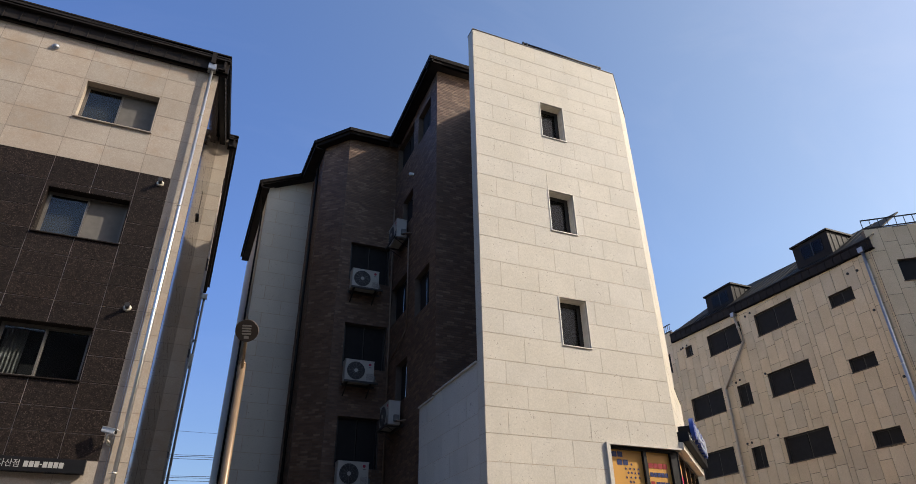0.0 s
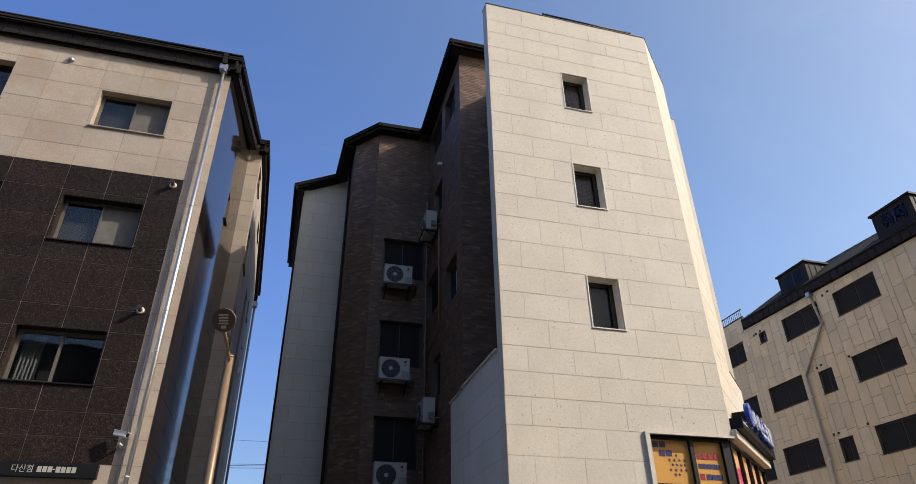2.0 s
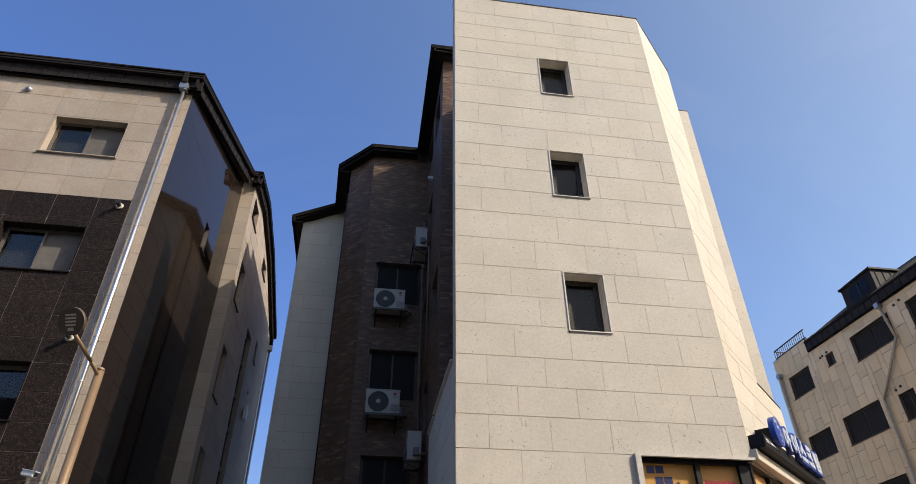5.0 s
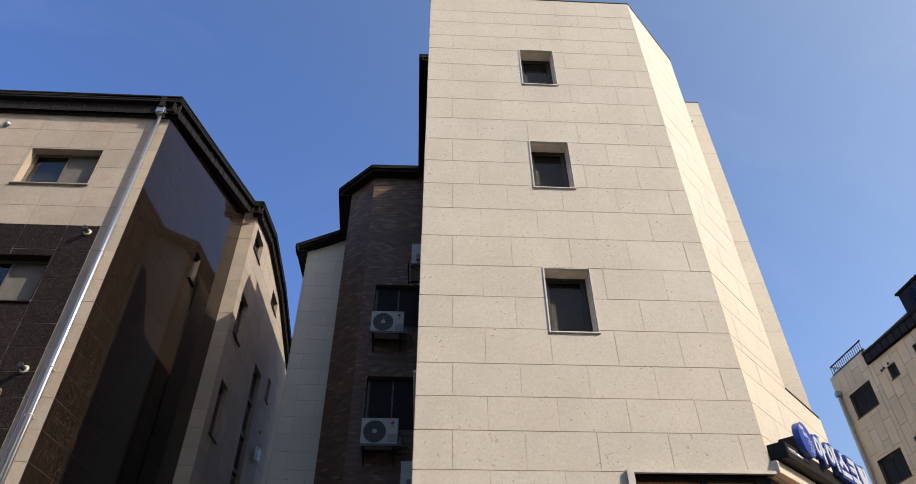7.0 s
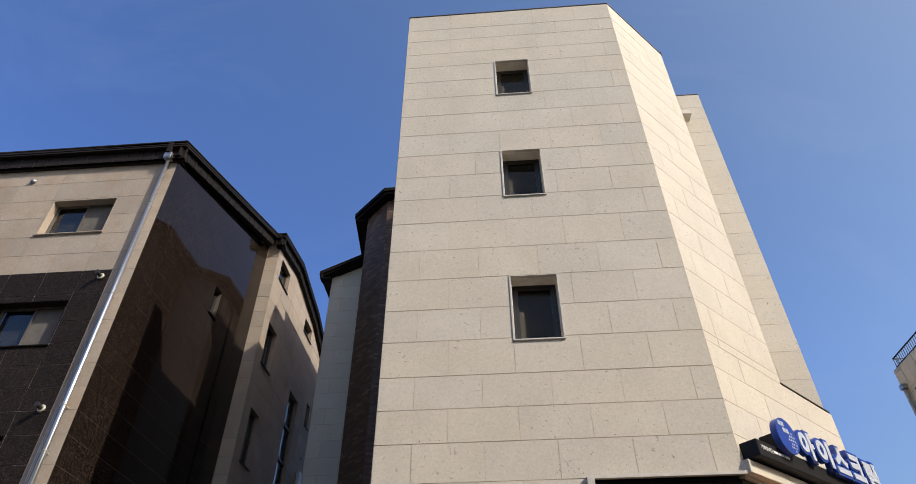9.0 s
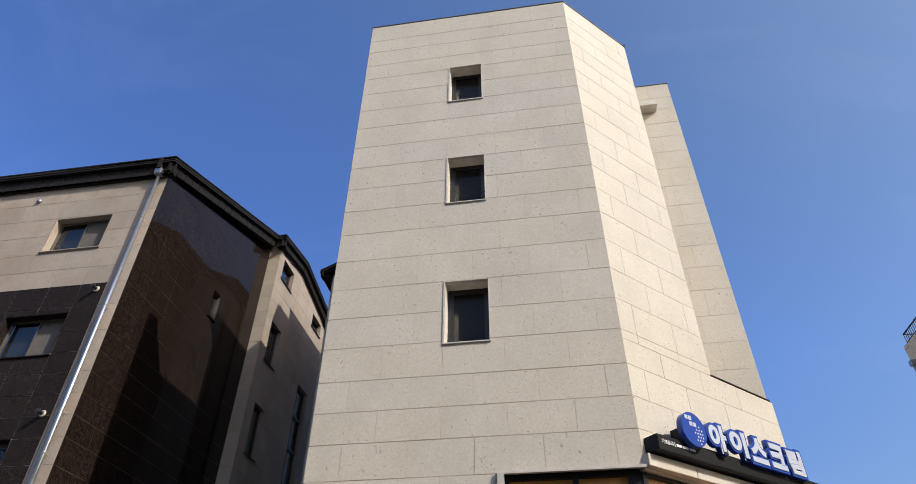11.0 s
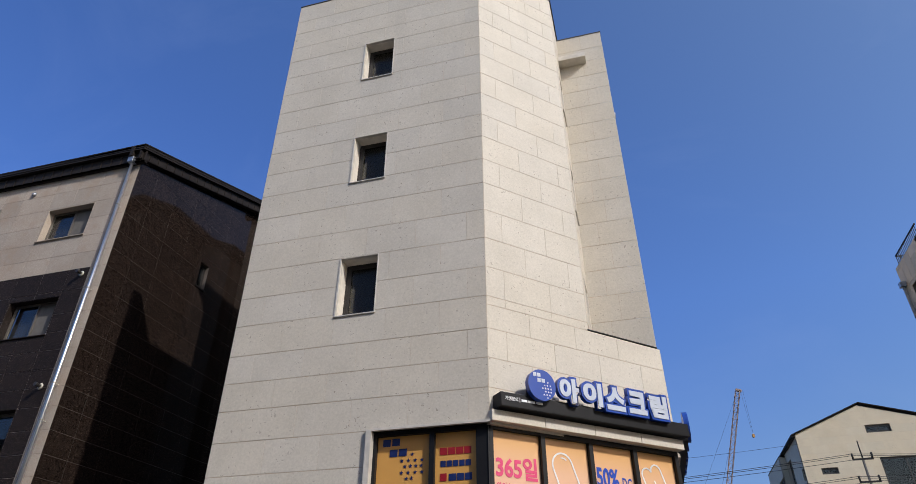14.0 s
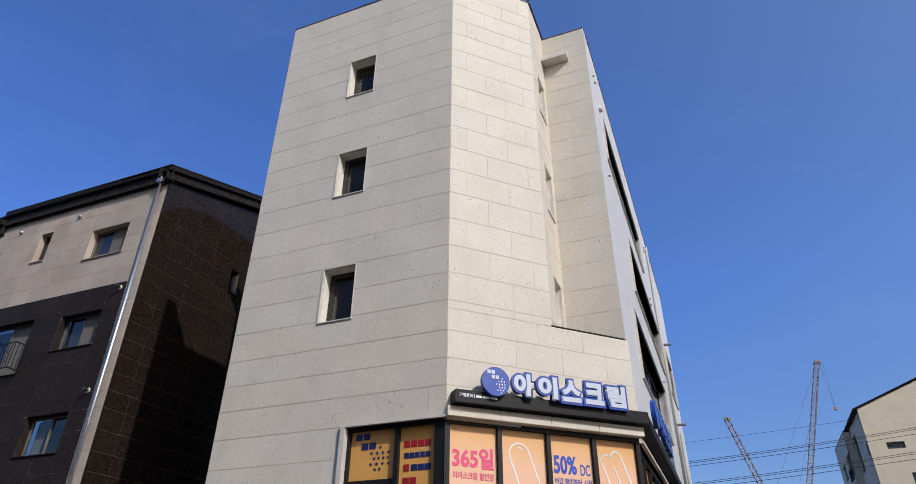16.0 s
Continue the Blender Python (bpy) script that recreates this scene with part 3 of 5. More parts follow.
def lettering(parent, m, body, s, z, w, h, y, material, depth=0.004, bold=0.0, name="lettering", label=""):
    me = text_mesh(body, w, h, depth, bold, name)
    if me is None:
        return part(name, rbox(s, s + w, y - depth, y, z, z + h), material, parent, label, m)
    return part(name, me, material, parent, label, m @ Matrix.Translation((s, y, z)))


# ---- ground ----
gm = bmesh.new()
gv = [gm.verts.new(p) for p in ((-2500, -2500, 0), (2500, -2500, 0), (2500, 2500, 0), (-2500, 2500, 0))]
gm.faces.new(gv)
tagged(part("ground", gm, ASPHALT), "grey asphalt ground between the buildings", "ground", kind="structure")

# ---- corner building clad in cream stone ----
FRONT = wall_frame(0, 11.75, 0)
CHAMFER = wall_frame(10.4, 11.75, 45)
RECESS = wall_frame(11.92, 13.27, 90)
WING = wall_frame(11.92, 14.56, 0)
EAST = wall_frame(13.10, 14.53, 90.35)
SHOP = wall_frame(10.4, 11.75, 42.3)
ROWS_T = [15.99, 15.39, 14.93, 14.40, 13.90, 13.35, 12.78, 12.20, 11.60, 11.00, 10.41, 9.83, 9.25, 8.63, 8.02, 7.43, 6.86, 6.27, 5.76, 5.27, 4.74, 4.2, 3.6, 3.0]
tower = thing("corner_building", "five-storey corner building clad in cream limestone panels, brown brick behind", "building", (9.5, 15, 0))
STAIR_WINDOWS = [(7.655, 8.37, 12.75, 13.94), (7.655, 8.38, 9.80, 11.0), (7.655, 8.39, 6.82, 8.0)]
SHOP_FRONT = (8.52, 10.4, 0.4, 4.72)
fholes = STAIR_WINDOWS + [SHOP_FRONT]
tw = wall("wall", tower, FRONT, (5.67, 10.4, 0, 16.0), fholes, JOINT, 0.30, label="cream limestone front wall")
panels(tw, FRONT, bond(5.67, 10.4, ROWS_T, (6.665, 6.18), 0.973), fholes, CREAM)
SIDE = wall_frame(5.67, 12.05, -90)
lw = wall("wall", tower, SIDE, (0, 0.30, 0, 16.0), [], JOINT, 0.05)
panels(lw, SIDE, [(0, 0.303, a, b) for b, a in zip(ROWS_T, ROWS_T[1:])], [], CREAM)
CH_SHOP = (0.0, 3.88, 0.0, 4.70)
cw = wall("wall", tower, CHAMFER, (0, 2.15, 0, 16.0), [CH_SHOP], JOINT, 0.30, label="cream limestone splayed corner wall")
cw2 = wall("wall", tower, CHAMFER, (2.15, 3.88, 0, 6.70), [CH_SHOP], JOINT, 0.30)
ch_rows = bond(0.0, 2.15, ROWS_T, (0.85, 0.37), 0.973)
panels(cw, CHAMFER, [r for r in ch_rows if r[2] > 6.8], [CH_SHOP], CREAM)
low = [z for z in ROWS_T if z < 6.9]
low[0] = 6.70
panels(cw, CHAMFER, bond(0.0, 2.15, [6.86, 6.70], (0.37,), 0.973), [CH_SHOP], CREAM)
panels(cw2, CHAMFER, bond(0.0, 3.88, low, (0.85, 0.37), 0.973), [CH_SHOP], CREAM)
REC_WINDOWS = [(0.42, 0.98, 12.55, 13.75), (0.42, 0.98, 9.65, 10.9), (0.42, 1.02, 6.85, 8.0)]
rw = wall("wall", tower, RECESS, (0, 1.33, 6.7, 16.0), REC_WINDOWS, JOINT, 0.3)
panels(rw, RECESS, bond(0.0, 1.33, [z for z in ROWS_T if z > 6.5], (0.7,), 0.973), REC_WINDOWS, CREAM)
ww = wall("wall", tower, WING, (0, 1.175, 6.7, 15.93), [], JOINT, 0.3, label="cream limestone wing wall")
panels(ww, WING, bond(0.0, 1.175, [15.93] + [z for z in ROWS_T if 6.8 < z < 15.6] + [6.7], (0.62, 2.0), 1.6), [], CREAM)
EAST_WINDOWS = [(1.65, 8.5, 12.58, 13.95), (3.98, 11.3, 9.72, 11.38), (2.5, 9.3, 6.78, 8.5), (13.85, 16.4, 9.9, 11.65)]
ew = wall("wall", tower, EAST, (0.03, 18.0, 4.7, 15.97), EAST_WINDOWS, METAL_PANEL, 0.3, label="white metal-panelled side wall")
for i, r in enumerate(EAST_WINDOWS):
    window(tower, EAST, r, 0.2, 3, FRAME, TINT_GLASS, sill=TRIM)
    fb = bmesh.new()
    box(fb, r[0] - 0.03, r[0], -0.05, 0.2, r[2], r[3])
    box(fb, r[0] - 0.03, r[1] + 0.03, -0.05, 0.2, r[3], r[3] + 0.03)
    box(fb, r[1], r[1] + 0.03, -0.05, 0.2, r[2], r[3])
    part("window_trim", fb, TRIM, tower, "", EAST)
for i, r in enumerate(STAIR_WINDOWS + REC_WINDOWS):
    m = FRONT if i < 3 else RECESS
    deep = 0.25 if i < 3 else 0.48
    w = window(tower, m, r, deep, 1, FRAME, STAIR_GLASS, 0.06)
    s0, s1, z0, z1 = r
    tb = bmesh.new()
    o = 0.022
    box(tb, s0 - o, s0 + 0.003, -0.018, 0.05, z0 - o, z1 + 0.012)
    box(tb, s1 - 0.003, s1 + 0.014, -0.014, 0.05, z0 - o, z1 + 0.012)
    box(tb, s0 + 0.003, s1 - 0.003, -0.018, 0.05, z1 - 0.003, z1 + 0.009)
    part("reveal_trim", tb, TRIM, w, "pale metal edge trim", m)
    part("sill", rbox(s0 - o, s1 + o, -0.032, deep, z0 - 0.022, z0 + 0.003, 0.004), TRIM, w, "", m)
    rv = bmesh.new()
    box(rv, s0, s0 + 0.012, 0.05, deep, z0, z1 - 0.012)
    box(rv, s1 - 0.012, s1, 0.05, deep, z0, z1 - 0.012)
    box(rv, s0, s1, 0.05, deep, z1 - 0.012, z1)
    part("reveal", rv, REVEAL, w, "", m)
# ledge over the shop corner, small canopy, coping
lb = bmesh.new()
slab(lb, [(11.91, 13.23, 6.725), (13.10, 14.42, 6.725), (13.10, 14.56, 6.725), (11.92, 14.56, 6.725)], (0, 0, -0.014))
part("ledge_cap", lb, FRAME, tower, "thin dark metal ledge cap")
part("canopy", rbox(11.9, 12.62, 14.28, 14.6, 14.84, 15.00, 0.006), TRIM, tower, "small pale metal canopy")
for m, a, b, z in ((FRONT, 5.66, 10.42, 16.0), (CHAMFER, -0.01, 2.17, 16.0), (WING, -0.02, 1.19, 15.93), (EAST, 0.33, 18.0, 15.97), ):
    part("coping", rbox(a, b, -0.02, 0.34, z, z + 0.022, 0.004), COPING, tower, "thin metal coping", m)
part("roof_edge", rbox(0, 1.4, -0.03, 0.34, 16.0, 16.12, 0.004), ROOF, tower, "black roof edge", RECESS)
# stair tower body behind the front wall
bb = bmesh.new()
slab(bb, [(7.0, 12.05, 0), (10.4, 12.05, 0), (11.7, 13.35, 0), (11.7, 14.75, 0), (7.0, 14.75, 0)], (0, 0, 15.97))
body = part("stair_body", bb, WHITE_STONE, tower)
# low wall beside the tower
LOW = wall_frame(5.67, 15.65, -90)
lo = wall("wall", tower, LOW, (0, 3.60, 0, 6.22), [], JOINT, 0.085, label="pale stone low side wall")
panels(lo, LOW, bond(0, 3.6, [6.22, 5.7, 5.2, 4.7, 4.2, 3.7, 3.2], (0.6, 1.05), 0.97), [], WHITE_STONE, gap=0.011)
part("coping", rbox(0, 1.05, -0.05, 0.2, 6.20, 6.235), TRIM, tower, "", LOW)
part("coping", rbox(1.05, 3.6, -0.05, 0.2, 6.26, 6.30), TRIM, tower, "", LOW)
part("wall", rbox(1.05, 3.6, 0.0, 0.18, 6.2, 6.26), WHITE_STONE, tower, "", LOW)

# brick part
BR_FRONT = wall_frame(5.76, 14.76, 0)
BR_SIDE = wall_frame(5.76, 18.9, -90)
BR_BACK = wall_frame(3.93, 18.9, 0)
BR_CHAM = wall_frame(3.16, 19.47, -36.5)
BR_RET = wall_frame(3.16, 22.0, -90)
PALE = wall_frame(0, 21.6, 0)
brick_wall(tower, BR_FRONT, (0, 4.5, 0, 17.2), [])
# side wall: s = 18.9 - y
side_w = [(2.40, 3.59, 15.35, 16.55), (0.20, 1.95, 15.5, 16.75), (0.95, 2.00, 12.75, 13.9), (2.42, 3.62, 9.05, 10.3), (0.05, 1.75, 9.65, 10.95), (0.85, 1.85, 6.9, 8.1)]
brick_wall(tower, BR_SIDE, (0, 4.135, 0, 17.1), side_w, single=(2.65, 4.14, 6.4, 8.9))
back_w = [(0.35, 1.72, 11.15, 12.57), (0.35, 1.72, 8.2, 9.65), (0.35, 1.62, 5.25, 6.70)]
brick_wall(tower, BR_BACK, (0, 1.83, 0, 17.0), back_w)
brick_wall(tower, BR_CHAM, (0, 0.958, 0, 17.0), [], [(-0.28, 1, 16.68)])
brick_wall(tower, BR_RET, (0, 2.50, 0, 16.5), [], (), 0.2)
for r in side_w:
    window(tower, BR_SIDE, r, 0.16, 2, FRAME, TINT_GLASS, dark_cover=True)
for r in back_w:
    window(tower, BR_BACK, r, 0.16, 2, FRAME, TINT_GLASS, dark_cover=True)
# pale stone rear wing
pw = wall("wall", tower, PALE, (1.52, 3.4, 0, 17.2), [], JOINT, 0.3, [(-0.48, 1, 15.0)], "pale grey stone wall")
prow = [0.3 + 0.52 * i for i in range(34)]
panels(pw, PALE, bond(1.52, 3.4, prow, (2.55, 1.95), 1.2), [], WHITE_STONE, gap=0.016, clips=[(-0.48, 1, 15.0)])
part("wall", rbox(0, 7.0, 0, 0.2, 0, 15.9), WHITE_STONE, tower, "", wall_frame(1.52, 28.6, -90))
# eaves of the brick part
eave(tower, [(8.2, 14.40, 17.42), (5.38, 14.40, 17.42)], [(0, 1, 0)], 0.26, 0.38)
eave(tower, [(5.38, 14.40, 17.42), (5.38, 18.56, 17.16)], [(1, 0, 0)], 0.26, 0.40)
eave(tower, [(5.38, 18.56, 17.16), (3.84, 18.56, 17.14), (2.72, 19.40, 16.80)], [(0, 1, 0), (0.6, 0.8, 0)], 0.26, 0.40)
eave(tower, [(2.72, 19.40, 16.80), (2.62, 21.25, 16.55)], [(1, 0.05, 0)], 0.3, 0.38)
eave(tower, [(2.75, 21.25, 16.60), (1.16, 21.25, 15.84)], [(0, 1, 0)], 0.24, 0.38)
eave(tower, [(1.16, 21.25, 15.84), (1.16, 27.5, 15.84)], [(1, 0, 0)], 0.3, 0.38)
rb = bmesh.new()
slab(rb, [(5.36, 14.38, 17.42), (8.2, 14.38, 17.42), (8.9, 16.6, 18.88)], (0, 0, -0.06))
slab(rb, [(5.36, 14.38, 17.42), (8.9, 16.6, 18.88), (8.9, 27, 18.88), (5.36, 18.6, 17.14)], (0, 0, -0.06))
slab(rb, [(8.9, 16.6, 18.88), (11.5, 15.4, 16.2), (11.5, 27, 16.2), (8.9, 27, 18.88)], (0, 0, -0.06))
slab(rb, [(3.84, 18.55, 17.14), (5.38, 18.55, 17.14), (8.9, 22, 18.7), (8.9, 27, 18.88)], (0, 0, -0.06))
slab(rb, [(1.16, 21.25, 15.84), (2.75, 21.25, 16.6), (2.75, 27, 16.6), (1.16, 27, 15.84)], (0, 0, -0.06))
slab(rb, [(2.72, 19.4, 16.8), (3.84, 18.56, 17.14), (5.4, 20, 17.14), (5.4, 27, 17.14), (2.72, 27, 16.8)], (0, 0, -0.06))
part("roof", rb, ROOF_TOP, tower, "dark metal roof")
part("gable_wall", rbox(11.4, 11.6, 14.9, 30, 6, 16.15), METAL_PANEL, tower)

# ---- shop on the ground floor ----
shop = thing("ice_cream_shop", "ice cream shop glazing with black frames and orange posters", "shop", (10.4, 11.9, 0))
def shop_bay(m, a, b, top, material, low=None):
    return part("poster_panel", rbox(a, b, 0.135, 0.15, low if low is not None else 1.0, top), material, shop, "", m)
TOPZ = 4.66
fr = bmesh.new()
box(fr, 8.52, 10.40, 0.06, 0.2, TOPZ, 4.72)
box(fr, 8.52, 8.58, 0.06, 0.2, 0.4, TOPZ)
box(fr, 9.44, 9.52, 0.06, 0.2, 0.4, TOPZ)
box(fr, 10.17, 10.38, 0.06, 0.22, 0.4, TOPZ)
box(fr, 8.58, 9.44, 0.10, 0.26, 3.76, 3.85)
part("shop_frame", fr, BLACK, shop, "", FRONT)
part("opening_trim", rbox(8.44, 8.53, -0.06, 0.12, 0.4, 4.76), TRIM, shop, "pale metal jamb trim", FRONT)
part("opening_trim", rbox(8.53, 10.42, -0.06, 0.12, 4.72, 4.76), TRIM, shop, "", FRONT)
p1 = shop_bay(FRONT, 8.58, 9.44, TOPZ, ORANGE, 3.85)
shop_bay(FRONT, 8.58, 9.44, 3.76, ORANGE)
p2 = shop_bay(FRONT, 9.52, 10.17, TOPZ, ORANGE)
fc = bmesh.new()
box(fc, 0.0, 3.73, 0.06, 0.2, 4.66, 4.732)
bays = [(0.09, 0.94), (1.015, 1.85), (1.925, 2.745), (2.825, 3.65)]
for a, b in ((0.0, 0.09), (0.94, 1.015), (1.85, 1.925), (2.745, 2.825), (3.65, 3.73)):
    box(fc, a, b, 0.06, 0.2, 0.4, 4.66)
part("shop_frame", fc, BLACK, shop, "", SHOP)
for a, b in ((-0.01, 0.93), (0.936, 1.88), (1.886, 2.82), (2.826, 3.75)):
    part("lintel_stone", rbox(a, b, -0.10, 0.3, 4.735, 4.90, 0.004), CREAM, shop, "cream stone lintel piece", SHOP)
cb = [shop_bay(SHOP, a, b, 4.66, PEACH) for a, b in bays]
fe = bmesh.new()
box(fe, 0, 7.6, 0.06, 0.2, 4.58, 4.70)
for i in range(9):
    box(fe, 0.95 * i - 0.04, 0.95 * i + 0.04, 0.06, 0.2, 0.4, 4.58)
part("shop_frame", fe, BLACK, shop, "", EAST)
for i in range(8):
    shop_bay(EAST, 0.95 * i + 0.04, 0.95 * i + 0.91, 4.58, (PEACH, ORANGE, PEACH, PRINT_BLUE)[i % 4])
part("opening_trim", rbox(0, 7.6, -0.07, 0.1, 4.70, 4.76), TRIM, shop, "", EAST)
# near-black sheet painted as the shade inside the shop
part("interior", rbox(8.6, 13.0, 15.5, 15.6, 0, 4.7), ROOM_SHADE, shop)

# posters' print; brand names are plain bars
Y = 0.131
def star(bm, s, z, r):
    poly = [(s + r * k * math.sin(i * math.pi / 5), z + r * k * math.cos(i * math.pi / 5)) for i, k in zip(range(10), (1, 0.42) * 5)]
    prism(bm, poly[::-1], Y - 0.003, Y)
def bars(parent, m, material, rows, y=Y, name="brand_bar"):
    for s, z, w, h in rows:
        part(name, rbox(s, s + w, y - 0.003, y, z, z + h), material, parent, "", m)
bars(p1, FRONT, NAVY, [(8.665, 4.51, 0.125, 0.11), (8.815, 4.515, 0.125, 0.11), (8.785, 4.35, 0.125, 0.11), (8.935, 4.355, 0.125, 0.11)])
sb = bmesh.new()
for z, xs in ((4.373, (9.149,)), (4.282, (8.986, 9.093, 9.20, 9.308)), (4.198, (9.04, 9.128, 9.216, 9.30)), (4.105, (8.986, 9.095, 9.205, 9.312)), (4.02, (9.07, 9.152))):
    for x in xs:
        star(sb, x, z, 0.034)
part("star_print", sb, NAVY, p1, "navy star pattern", FRONT)
bars(p2, FRONT, MAROON, [(9.592 + 0.126 * i, 4.327, 0.11, 0.105) for i in range(4)])
bars(p2, FRONT, NAVY, [(9.602 + 0.097 * i, 4.153, 0.082, 0.088) for i in range(5)])
bars(p2, FRONT, MAROON, [(9.600, 3.948, 0.10, 0.11), (9.592, 3.75, 0.115, 0.10), (9.722, 3.75, 0.115, 0.10)])
bars(p2, FRONT, NAVY, [(9.735 + 0.122 * i, 3.950, 0.108, 0.10) for i in range(3)])
lettering(cb[0], SHOP, "365일", 0.157, 3.975, 0.722, 0.335, Y, PINK, 0.003, 0.03)
lettering(cb[0], SHOP, "아이스크림 할인점", 0.17, 3.805, 0.705, 0.115, Y, PINK, 0.003, 0.012)
lettering(cb[2], SHOP, "50%", 1.99, 4.015, 0.44, 0.305, Y, PRINT_BLUE, 0.003, 0.032)
lettering(cb[2], SHOP, "DC", 2.50, 4.013, 0.19, 0.187, Y, PRINT_BLUE, 0.003, 0.01)
lettering(cb[2], SHOP, "반값 할인부터 시작", 1.997, 3.83, 0.71, 0.125, Y, PRINT_BLUE, 0.003, 0.012)
def ribbon(bm, pts, w):
    for p, q in zip(pts, pts[1:]):
        d = Vector((q[0] - p[0], 0, q[1] - p[1])).normalized() * (w * 0.3)
        n = Vector((-d.z, 0, d.x)).normalized() * w / 2
        a, b = Vector((p[0], 0, p[1])) - d, Vector((q[0], 0, q[1])) + d
        poly = [(a - n), (b - n), (b + n), (a + n)]
        prism(bm, [(v.x, v.z) for v in poly], Y - 0.003, Y)
def bar_ice(parent, cs, cz, wide, double):
    bm = bmesh.new()
    def arc(cx, cy, r, a0, a1, n=12):
        return [(cx + r * math.cos(radians(a0 + (a1 - a0) * i / n)), cy + r * math.sin(radians(a0 + (a1 - a0) * i / n))) for i in range(n + 1)]
    lean = lambda pts: [(cs + (x - cs) * 0.94 - (z - cz) * 0.34, cz + (z - cz) * 0.94 + (x - cs) * 0.34) for x, z in pts]
    if double:
        pts = [(cs - wide, cz - 0.35)] + arc(cs - wide / 2, cz + 0.25, wide / 2, 180, 15) + arc(cs + wide / 2, cz + 0.25, wide / 2, 165, 0) + [(cs + wide, cz - 0.35), (cs - wide, cz - 0.35)]
        ribbon(bm, lean([(cs, cz + 0.12), (cs, cz - 0.22)]), 0.022)
    else:
        pts = [(cs - wide, cz - 0.30)] + arc(cs, cz + 0.2, wide, 180, 0) + arc(cs + wide - 0.06, cz - 0.30, 0.06, 0, -90, 4) + arc(cs - wide + 0.06, cz - 0.30, 0.06, -90, -180, 4)
        ribbon(bm, lean([(cs - 0.07, cz - 0.36), (cs - 0.07, cz - 0.6)]), 0.024)
        ribbon(bm, lean([(cs + 0.07, cz - 0.36), (cs + 0.07, cz - 0.6)]), 0.024)
        ribbon(bm, lean(arc(cs, cz + 0.2, wide - 0.07, 80, 30, 6)), 0.02)
    ribbon(bm, lean(pts), 0.026)
    part("ice_lolly_print", bm, LETTER_WHITE, parent, "white outline of an ice lolly", SHOP)
bar_ice(cb[1], 1.42, 4.08, 0.185, False)
bar_ice(cb[3], 3.22, 4.10, 0.21, True)

# ---- sign over the shop ----
sign = thing("shop_sign", "black sign box with blue and pale raised letters", "sign", (11.5, 12.6, 4.85))
part("sign_box", rbox(0.07, 3.79, -0.24, 0.17, 4.925, 5.143, 0.008), SIGN_BLACK, sign, "", SHOP)
part("sign_box", rbox(-0.17, 7.4, -0.24, 0.0, 4.925, 5.143, 0.008), SIGN_BLACK, sign, "", EAST)
def disc(m, cs, cz, r, y0, y1, n=40):
    bm = bmesh.new()
    prism(bm, [(cs + r * math.cos(2 * math.pi * i / n), cz + r * math.sin(2 * math.pi * i / n)) for i in range(n)], y0, y1)
    return bm
dk = part("round_badge", disc(SHOP, 0.757, 5.315, 0.250, -0.34, -0.25), BLUE, sign, "round blue badge", SHOP)
part("badge_mount", rbox(0.70, 0.82, -0.25, 0.1, 5.2, 5.4), SIGN_BLACK, sign, "", SHOP)
Y = -0.342
st = bmesh.new()
for z, n, off in ((5.365, 1, 0.10), (5.315, 3, 0.04), (5.265, 4, 0.0), (5.215, 3, 0.05), (5.165, 3, 0.02), (5.12, 1, 0.08)):
    for i in range(n):
        star(st, 0.765 + off + 0.050 * i, z, 0.018)
part("star_print", st, LETTER_WHITE, dk, "", SHOP)
bars(dk, SHOP, LETTER, [(0.60, 5.44, 0.062, 0.062), (0.675, 5.44, 0.062, 0.062), (0.675, 5.355, 0.062, 0.062), (0.75, 5.355, 0.062, 0.062)], Y)
for i, ch in enumerate("아이스크림"):
    s = 1.055 + 0.456 * i
    z = 5.087 + (0.0, 0.008, -0.004, 0.0, 0.0)[i]
    b = lettering(sign, SHOP, ch, s, z, 0.445, 0.468, -0.245, BLUE, 0.075, 0.12, "letter_case", "blue letter case")
    lettering(b, SHOP, ch, s + 0.036, z + 0.040, 0.373, 0.388, -0.3185, LETTER, 0.012, 0.055, "letter_face", "pale letter face")
lettering(sign, SHOP, "가맹문의", 0.142, 5.02, 0.225, 0.062, -0.242, LETTER_WHITE, 0.003, 0.01)
bars(sign, SHOP, LETTER_WHITE, [(0.395, 5.015, 0.008, 0.07), (0.43, 5.03, 0.10, 0.036), (0.55, 5.03, 0.12, 0.036), (0.69, 5.03, 0.12, 0.036)], -0.242, "number_bar")
for i in range(5):
    lettering(sign, EAST, "아이스크림"[i], 1.0 + 0.5 * i, 5.13, 0.46, 0.54, -0.245, BLUE, 0.09, 0.07, "letter_case")
part("round_badge", disc(EAST, 0.55, 5.36, 0.275, -0.34, -0.25), BLUE, sign, "", EAST)


# ---- neighbouring building with dark granite ----
left = thing("granite_building", "four-storey building in beige and dark granite, black metal eave", "building", (-5, 17, 0))
LF = wall_frame(0, 14.27, 0)
SKEW = math.degrees(math.atan2(6.09, 0.11))
LS = wall_frame(-0.65, 14.27, SKEW)
LB = wall_frame(-0.12, 20.36, 90)
